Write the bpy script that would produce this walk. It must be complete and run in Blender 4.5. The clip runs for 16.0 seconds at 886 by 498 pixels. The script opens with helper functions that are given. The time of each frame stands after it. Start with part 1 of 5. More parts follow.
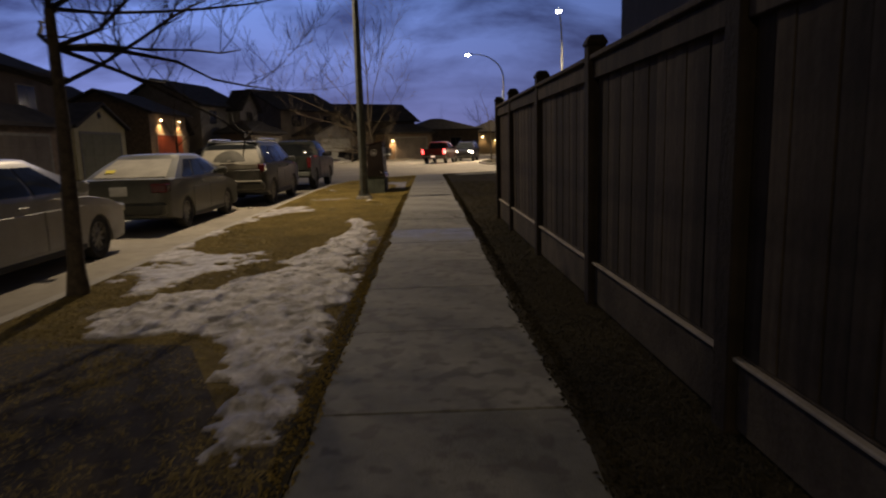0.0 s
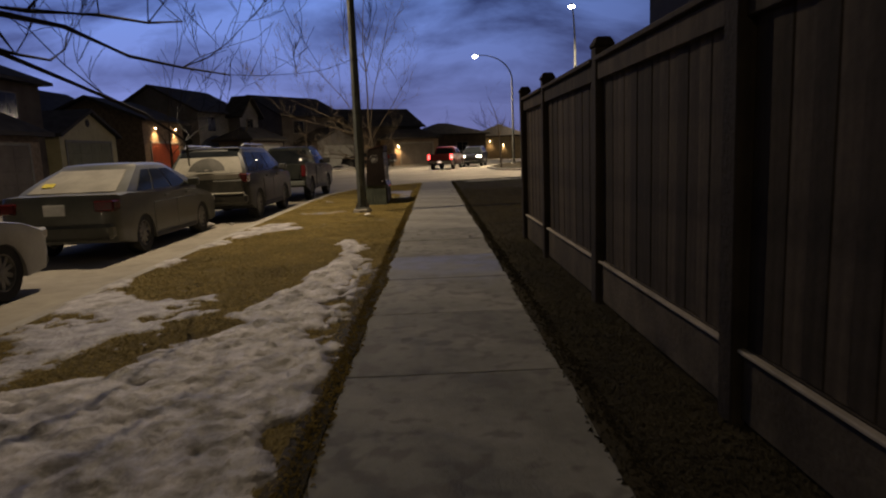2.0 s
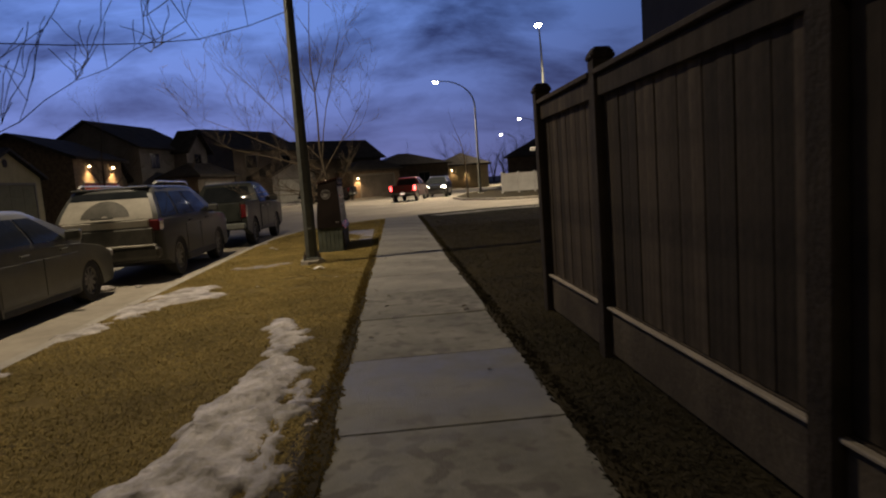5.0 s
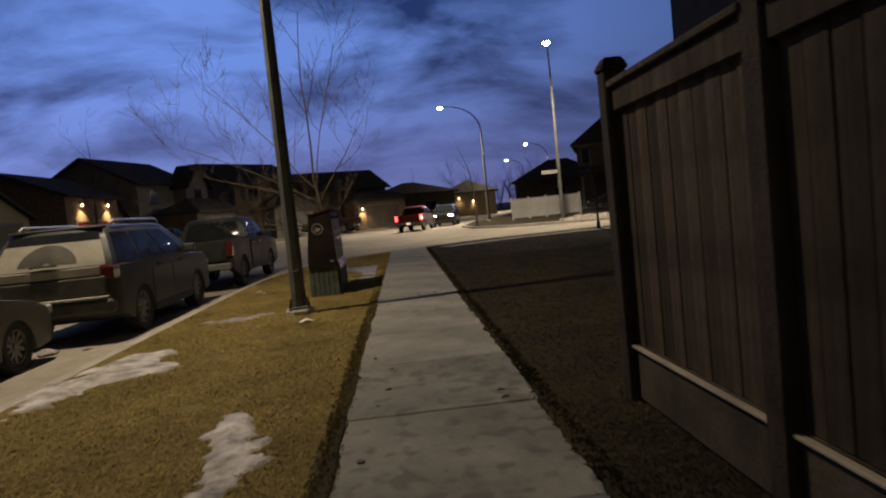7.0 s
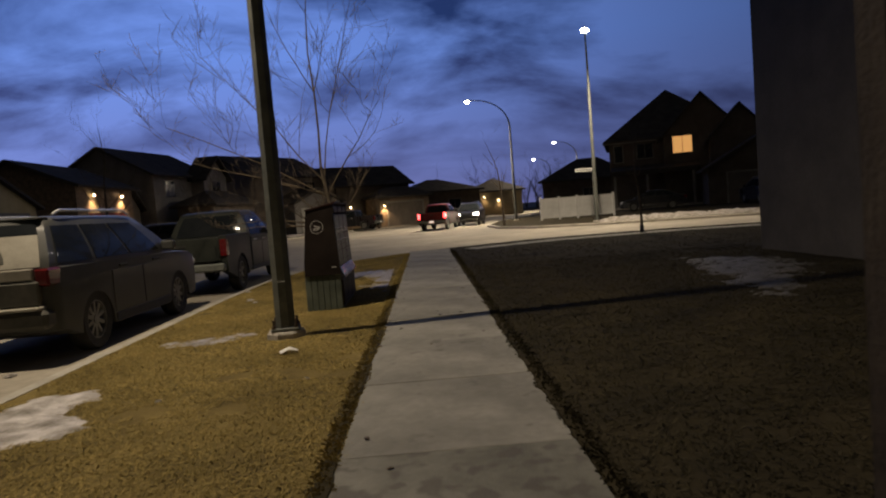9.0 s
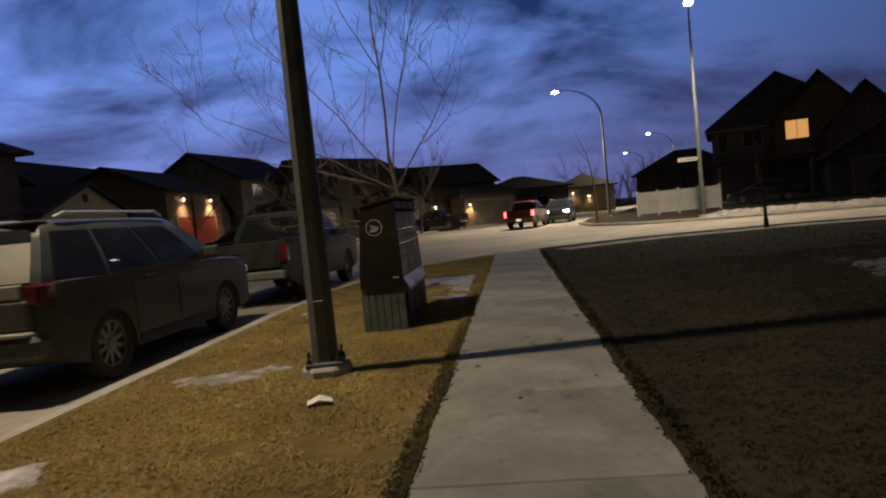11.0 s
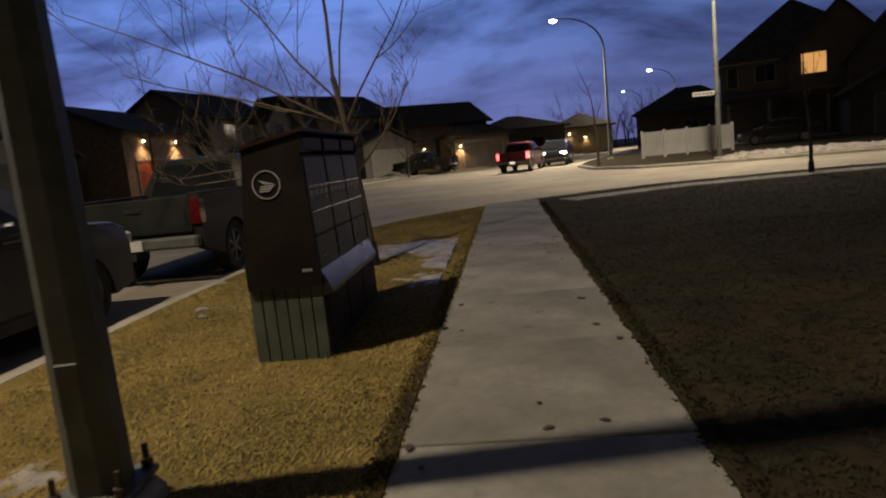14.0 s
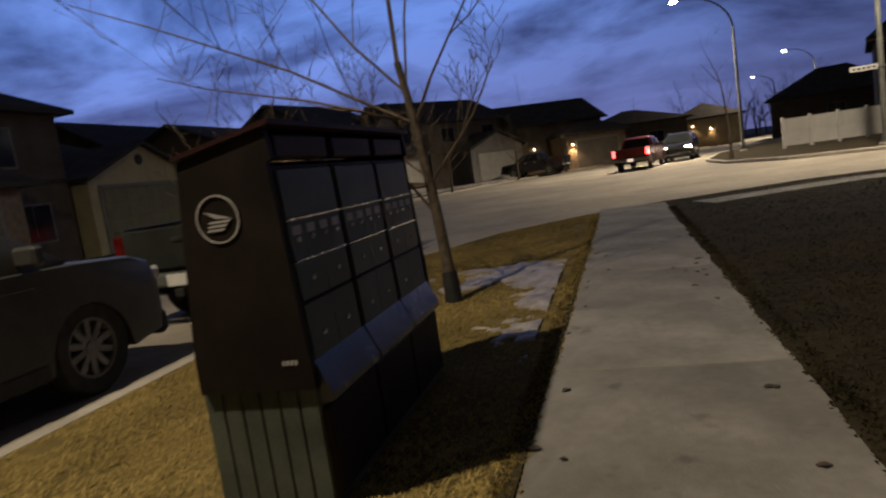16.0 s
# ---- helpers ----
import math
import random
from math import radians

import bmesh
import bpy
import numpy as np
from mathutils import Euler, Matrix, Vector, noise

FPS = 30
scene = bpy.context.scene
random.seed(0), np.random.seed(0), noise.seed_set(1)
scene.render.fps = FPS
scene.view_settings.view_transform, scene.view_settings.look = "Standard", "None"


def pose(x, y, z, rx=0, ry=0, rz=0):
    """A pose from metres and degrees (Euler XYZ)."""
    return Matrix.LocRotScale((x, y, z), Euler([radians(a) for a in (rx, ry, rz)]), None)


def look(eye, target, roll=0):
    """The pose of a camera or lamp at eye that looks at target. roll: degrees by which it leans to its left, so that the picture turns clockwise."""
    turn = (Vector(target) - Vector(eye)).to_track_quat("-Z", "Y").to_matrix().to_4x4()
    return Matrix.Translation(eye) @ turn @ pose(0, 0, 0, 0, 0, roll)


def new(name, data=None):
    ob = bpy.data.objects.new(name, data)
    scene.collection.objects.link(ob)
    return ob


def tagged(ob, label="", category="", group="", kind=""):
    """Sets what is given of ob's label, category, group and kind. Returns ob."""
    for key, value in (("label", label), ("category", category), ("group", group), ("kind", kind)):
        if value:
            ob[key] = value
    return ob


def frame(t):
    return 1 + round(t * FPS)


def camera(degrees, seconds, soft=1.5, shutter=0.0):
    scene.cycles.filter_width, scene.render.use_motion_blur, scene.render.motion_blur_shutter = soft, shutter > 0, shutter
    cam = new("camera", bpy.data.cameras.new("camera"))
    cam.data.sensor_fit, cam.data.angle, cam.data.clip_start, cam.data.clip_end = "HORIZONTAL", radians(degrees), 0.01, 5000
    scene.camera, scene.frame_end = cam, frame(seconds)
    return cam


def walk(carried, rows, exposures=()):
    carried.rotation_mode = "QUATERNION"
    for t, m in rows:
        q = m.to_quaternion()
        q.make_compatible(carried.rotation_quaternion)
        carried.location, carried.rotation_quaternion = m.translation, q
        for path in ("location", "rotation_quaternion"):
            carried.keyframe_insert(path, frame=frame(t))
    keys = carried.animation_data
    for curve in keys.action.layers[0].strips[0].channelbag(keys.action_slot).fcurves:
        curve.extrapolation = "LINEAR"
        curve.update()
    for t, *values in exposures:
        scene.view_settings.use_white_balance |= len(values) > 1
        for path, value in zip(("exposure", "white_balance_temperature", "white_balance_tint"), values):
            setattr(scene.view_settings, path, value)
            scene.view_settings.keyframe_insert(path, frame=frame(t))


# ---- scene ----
cam = camera(69.4, 16.0, soft=2.1, shutter=0.5)
PATH = [
    (0, (0.35, -1.594, 1.325), (0.407, 0.379, 1.006), -1.7),
    (0.5, (0.367, -0.951, 1.322), (0.471, 1.019, 0.99), -3.9),
    (1, (0.355, -0.285, 1.303), (0.355, 1.689, 0.979), -2.7),
    (1.5, (0.32, 0.201, 1.299), (0.487, 2.168, 0.978), -2.6),
    (2, (0.338, 0.704, 1.298), (0.374, 2.681, 0.996), -2.4),
    (2.5, (0.375, 1.179, 1.292), (0.582, 3.143, 0.977), -3.6),
    (3, (0.408, 1.794, 1.247), (0.533, 3.772, 0.974), -1.9),
    (3.5, (0.362, 2.329, 1.327), (0.529, 4.31, 1.109), -1.3),
    (6, (0.237, 4.827, 1.314), (0.331, 6.813, 1.103), -6.7),
    (6.5, (0.295, 5.314, 1.309), (0.271, 7.308, 1.154), -4.8),
    (7, (0.316, 5.905, 1.323), (0.457, 7.896, 1.196), -5.8),
    (7.5, (0.325, 6.39, 1.296), (0.167, 8.383, 1.232), -3.3),
    (8, (0.367, 6.987, 1.312), (0.405, 8.985, 1.23), -3.5),
    (10.5, (0.428, 9.525, 1.257), (0.465, 11.518, 1.095), -6.0),
    (11, (0.445, 10.042, 1.244), (0.243, 12.029, 1.14), -5.7),
    (11.5, (0.393, 10.599, 1.26), (0.367, 12.595, 1.127), -3.1),
    (12, (0.427, 11.106, 1.209), (0.497, 13.094, 1.007), -4.8),
    (12.5, (0.386, 11.672, 1.2), (0.35, 13.651, 0.913), -4.7),
    (13, (0.432, 12.128, 1.207), (0.492, 14.105, 0.915), -6.2),
    (13.5, (0.433, 12.62, 1.226), (0.217, 14.588, 0.941), -5.0),
    (14, (0.458, 13.115, 1.245), (0.263, 15.085, 0.961), -5.9),
    (14.5, (0.493, 13.587, 1.247), (0.134, 15.53, 0.933), -5.9),
    (15, (0.475, 14.095, 1.261), (0.094, 16.035, 0.959), -6.7),
    (15.5, (0.454, 14.601, 1.268), (-0.141, 16.488, 0.978), -5.2),
    (16, (0.422, 15.015, 1.23), (-0.119, 16.927, 0.998), -8.4),
]
walk(cam, [(t, look(eye, target, roll)) for t, eye, target, roll in PATH], exposures=[(0.0, 0.15, 7250, 13), (3.5, 0.06, 7050, 12), (6.5, 0.03, 6800, 11), (10.5, 0.0, 6650, 11), (16.0, 0.08, 6700, 11)])

# ---- dusk sky ----
world = bpy.data.worlds.new("dusk_sky")
scene.world = world
world.use_nodes = True
wn, wl = world.node_tree.nodes, world.node_tree.links
wn.clear()


def wmath(op, a, b=None, c=None, clamp=False):
    n = wn.new("ShaderNodeMath")
    n.operation, n.use_clamp = op, clamp
    for i, v in enumerate((a, b, c)):
        if v is None:
            continue
        if isinstance(v, (int, float)):
            n.inputs[i].default_value = v
        else:
            wl.new(v, n.inputs[i])
    return n.outputs[0]


def wmix(f, a, b):
    n = wn.new("ShaderNodeMix")
    n.data_type = "RGBA"
    for s, v in ((n.inputs[0], f), (n.inputs[6], a), (n.inputs[7], b)):
        if isinstance(v, tuple):
            s.default_value = (*v, 1)
        elif isinstance(v, float):
            s.default_value = v
        else:
            wl.new(v, s)
    return n.outputs[2]


w_co = wn.new("ShaderNodeTexCoord").outputs["Generated"]
w_sep = wn.new("ShaderNodeSeparateXYZ")
wl.new(w_co, w_sep.inputs[0])
w_x, w_y, w_z = w_sep.outputs
w_up = wmath("MAXIMUM", w_z, 0.0)
w_den = wmath("ADD", w_up, 0.26)
w_flat = wn.new("ShaderNodeCombineXYZ")
wl.new(wmath("DIVIDE", w_x, w_den), w_flat.inputs[0])
wl.new(wmath("DIVIDE", w_y, w_den), w_flat.inputs[1])
w_noise = wn.new("ShaderNodeTexNoise")
w_noise.inputs["Scale"].default_value = 1.7
w_noise.inputs["Detail"].default_value = 7.0
w_noise.inputs["Roughness"].default_value = 0.56
w_noise.inputs["Distortion"].default_value = 0.35
w_map = wn.new("ShaderNodeMapping")
w_map.inputs["Location"].default_value = (0.7, 0.35, 0.0)
w_map.inputs["Scale"].default_value = (0.75, 1.0, 1.0)
wl.new(w_flat.outputs[0], w_map.inputs[0])
wl.new(w_map.outputs[0], w_noise.inputs["Vector"])
w_ramp = wn.new("ShaderNodeValToRGB")
w_ramp.color_ramp.elements[0].position, w_ramp.color_ramp.elements[1].position = 0.43, 0.62
wl.new(w_noise.outputs[0], w_ramp.inputs[0])
w_cloud = wmath("MULTIPLY", w_ramp.outputs[0], wmath("MULTIPLY_ADD", w_up, 5.0, 0.25, clamp=True))
# clear sky: mauve at the horizon, blue above, darker away from the last light ahead
w_low = wmix(wmath("MULTIPLY", w_up, 4.2, clamp=True), (0.125, 0.135, 0.33), (0.115, 0.215, 0.60))
w_clear = w_low
w_dark = wmix(wmath("MULTIPLY", w_up, 3.5, clamp=True), (0.060, 0.066, 0.17), (0.016, 0.036, 0.135))
w_sky = wmix(wmath("MULTIPLY_ADD", w_up, 2.6, -0.88, clamp=True), wmix(w_cloud, w_clear, w_dark), (0.075, 0.074, 0.080))
# the sky behind is a dim grey town glow
w_sky = wmix(wmath("MULTIPLY_ADD", w_y, -2.5, 0.3, clamp=True), w_sky, (0.075, 0.070, 0.066))
w_side = wmath("MULTIPLY_ADD", w_y, wmath("MULTIPLY_ADD", w_x, -1.08, 1.02), 0.08)
w_bg = wn.new("ShaderNodeBackground")
wl.new(w_sky, w_bg.inputs[0])
wl.new(wmath("MAXIMUM", w_side, 0.28), w_bg.inputs[1])
w_out = wn.new("ShaderNodeOutputWorld")
wl.new(w_bg.outputs[0], w_out.inputs[0])

LAMP_COLOUR = (1.0, 0.84, 0.62)
STREET_WATTS = 2800.0


def lamp_light(name, at, watts, colour, radius, spread=None, turn=None):
    data = bpy.data.lights.new(name, "SPOT" if spread else "POINT")
    data.energy, data.color, data.shadow_soft_size = watts, colour, radius
    if spread:
        data.spot_size, data.spot_blend = radians(spread), 0.7
    ob = new(name, data)
    ob.location = at
    if turn is not None:
        ob.rotation_euler = turn
    return ob


# ---- materials ----
def material(name, c1, c2, scale=4.0, rough=0.7, metal=0.0, bump=0.0, bump_scale=40.0, fine=0.25, vary=0.0, coat=0.0, island=0.0, spec=0.3, streak=0.0):
    """Base colour between c1 and c2 by broad noise, broken up by fine grain; vary: per object, island: per loose piece."""
    m = bpy.data.materials.new(name)
    m.use_nodes = True
    nt = m.node_tree
    b = nt.nodes["Principled BSDF"]
    co = nt.nodes.new("ShaderNodeTexCoord").outputs["Object"]

    def noise_tex(s, detail, rough_n=0.6):
        n = nt.nodes.new("ShaderNodeTexNoise")
        n.inputs["Scale"].default_value, n.inputs["Detail"].default_value, n.inputs["Roughness"].default_value = s, detail, rough_n
        nt.links.new(co, n.inputs["Vector"])
        return n.outputs[0]

    broad = noise_tex(scale, 5.0)
    ramp = nt.nodes.new("ShaderNodeValToRGB")
    ramp.color_ramp.elements[0].position, ramp.color_ramp.elements[1].position = 0.34, 0.66
    ramp.color_ramp.elements[0].color, ramp.color_ramp.elements[1].color = (*c1, 1), (*c2, 1)
    nt.links.new(broad, ramp.inputs[0])
    grain = noise_tex(scale * 14, 3.0)
    if streak:
        lay = nt.nodes.new("ShaderNodeMapping")
        lay.inputs["Scale"].default_value = (streak, streak, streak * 0.03)
        nt.links.new(co, lay.inputs[0])
        long_grain = nt.nodes.new("ShaderNodeTexNoise")
        long_grain.inputs["Scale"].default_value, long_grain.inputs["Detail"].default_value = 1.0, 5.0
        nt.links.new(lay.outputs[0], long_grain.inputs["Vector"])
        grain = long_grain.outputs[0]
    hsv = nt.nodes.new("ShaderNodeHueSaturation")
    nt.links.new(ramp.outputs[0], hsv.inputs["Color"])
    val = nt.nodes.new("ShaderNodeMath")
    val.operation = "MULTIPLY_ADD"
    val.inputs[1].default_value, val.inputs[2].default_value = 2 * fine, 1 - fine
    nt.links.new(grain, val.inputs[0])
    value = val.outputs[0]
    for amount, source in ((vary, "ShaderNodeObjectInfo"), (island, "ShaderNodeNewGeometry")):
        if amount:
            info = nt.nodes.new(source)
            k = nt.nodes.new("ShaderNodeMath")
            k.operation = "MULTIPLY_ADD"
            k.inputs[1].default_value, k.inputs[2].default_value = 2 * amount, 1 - amount
            nt.links.new(info.outputs["Random" if source == "ShaderNodeObjectInfo" else "Random Per Island"], k.inputs[0])
            mul = nt.nodes.new("ShaderNodeMath")
            mul.operation = "MULTIPLY"
            nt.links.new(value, mul.inputs[0])
            nt.links.new(k.outputs[0], mul.inputs[1])
            value = mul.outputs[0]
    nt.links.new(value, hsv.inputs["Value"])
    nt.links.new(hsv.outputs[0], b.inputs["Base Color"])
    b.inputs["Metallic"].default_value = metal
    rr = nt.nodes.new("ShaderNodeMath")
    rr.operation, rr.use_clamp = "MULTIPLY_ADD", True
    rr.inputs[1].default_value, rr.inputs[2].default_value = 0.25, rough - 0.125
    nt.links.new(broad, rr.inputs[0])
    nt.links.new(rr.outputs[0], b.inputs["Roughness"])
    b.inputs["Coat Weight"].default_value = coat
    b.inputs["Specular IOR Level"].default_value = spec
    if bump:
        bp = nt.nodes.new("ShaderNodeBump")
        bp.inputs["Strength"].default_value, bp.inputs["Distance"].default_value = bump, 0.02
        nt.links.new(noise_tex(bump_scale, 6.0), bp.inputs["Height"])
        nt.links.new(bp.outputs[0], b.inputs["Normal"])
    return m


def glow(name, colour, strength):
    m = bpy.data.materials.new(name)
    m.use_nodes = True
    b = m.node_tree.nodes["Principled BSDF"]
    b.inputs["Base Color"].default_value = (*colour, 1)
    b.inputs["Emission Color"].default_value = (*colour, 1)
    b.inputs["Emission Strength"].default_value = strength
    return m


def stained_concrete(name, c1, c2, spot, rough, spot_scale=5.5, start=0.83):
    """Concrete with dark damp spots and leaf stains."""
    m = material(name, c1, c2, 1.3, rough, bump=0.35, bump_scale=60, fine=0.22, vary=0.10)
    nt = m.node_tree
    b = nt.nodes["Principled BSDF"]
    source = b.inputs["Base Color"].links[0].from_socket
    geo = nt.nodes.new("ShaderNodeNewGeometry").outputs["Position"]
    n = nt.nodes.new("ShaderNodeTexNoise")
    n.inputs["Scale"].default_value, n.inputs["Detail"].default_value, n.inputs["Roughness"].default_value = spot_scale, 2.5, 0.5
    nt.links.new(geo, n.inputs["Vector"])
    big = nt.nodes.new("ShaderNodeTexNoise")
    big.inputs["Scale"].default_value, big.inputs["Detail"].default_value = 0.55, 2.0
    nt.links.new(geo, big.inputs["Vector"])
    add = nt.nodes.new("ShaderNodeMath")
    add.operation = "MULTIPLY_ADD"
    add.inputs[1].default_value = 0.45
    nt.links.new(big.outputs[0], add.inputs[0])
    nt.links.new(n.outputs[0], add.inputs[2])
    ramp = nt.nodes.new("ShaderNodeValToRGB")
    ramp.color_ramp.elements[0].position, ramp.color_ramp.elements[1].position = start, start + 0.09
    ramp.color_ramp.elements[1].color = (spot, spot, spot, 1)
    nt.links.new(add.outputs[0], ramp.inputs[0])
    mix = nt.nodes.new("ShaderNodeMix")
    mix.data_type = "RGBA"
    nt.links.new(ramp.outputs[0], mix.inputs[0])
    nt.links.new(source, mix.inputs[6])
    mix.inputs[7].default_value = (0.07, 0.06, 0.05, 1)
    nt.links.new(mix.outputs[2], b.inputs["Base Color"])
    return m


def damp_concrete(name, dry, y0, y1):
    """The dry slab's concrete with a damp film that gathers from y0 to y1, broken up by noise."""
    m = dry.copy()
    m.name = name
    nt = m.node_tree
    b = nt.nodes["Principled BSDF"]
    geo = nt.nodes.new("ShaderNodeNewGeometry").outputs["Position"]
    sep = nt.nodes.new("ShaderNodeSeparateXYZ")
    nt.links.new(geo, sep.inputs[0])
    n = nt.nodes.new("ShaderNodeTexNoise")
    n.inputs["Scale"].default_value, n.inputs["Detail"].default_value = 2.6, 5.0
    nt.links.new(geo, n.inputs["Vector"])
    span = nt.nodes.new("ShaderNodeMapRange")
    span.inputs["From Min"].default_value, span.inputs["From Max"].default_value = y0, y1
    nt.links.new(sep.outputs[1], span.inputs["Value"])
    add = nt.nodes.new("ShaderNodeMath")
    add.operation, add.use_clamp = "MULTIPLY_ADD", True
    nt.links.new(n.outputs[0], add.inputs[0])
    add.inputs[1].default_value = 2.2
    lift = nt.nodes.new("ShaderNodeMath")
    lift.operation = "MULTIPLY_ADD"
    lift.inputs[1].default_value, lift.inputs[2].default_value = 1.5, -1.75
    nt.links.new(span.outputs[0], lift.inputs[0])
    nt.links.new(lift.outputs[0], add.inputs[2])
    wet = add.outputs[0]
    for socket, value in (("Base Color", (0.125, 0.125, 0.122, 1)), ("Roughness", 0.42)):
        source = b.inputs[socket].links[0].from_socket
        mix = nt.nodes.new("ShaderNodeMix")
        if socket == "Base Color":
            mix.data_type = "RGBA"
            a, c, out = mix.inputs[6], mix.inputs[7], mix.outputs[2]
        else:
            a, c, out = mix.inputs[2], mix.inputs[3], mix.outputs[0]
        nt.links.new(wet, mix.inputs[0])
        nt.links.new(source, a)
        c.default_value = value
        nt.links.new(out, b.inputs[socket])
    return m


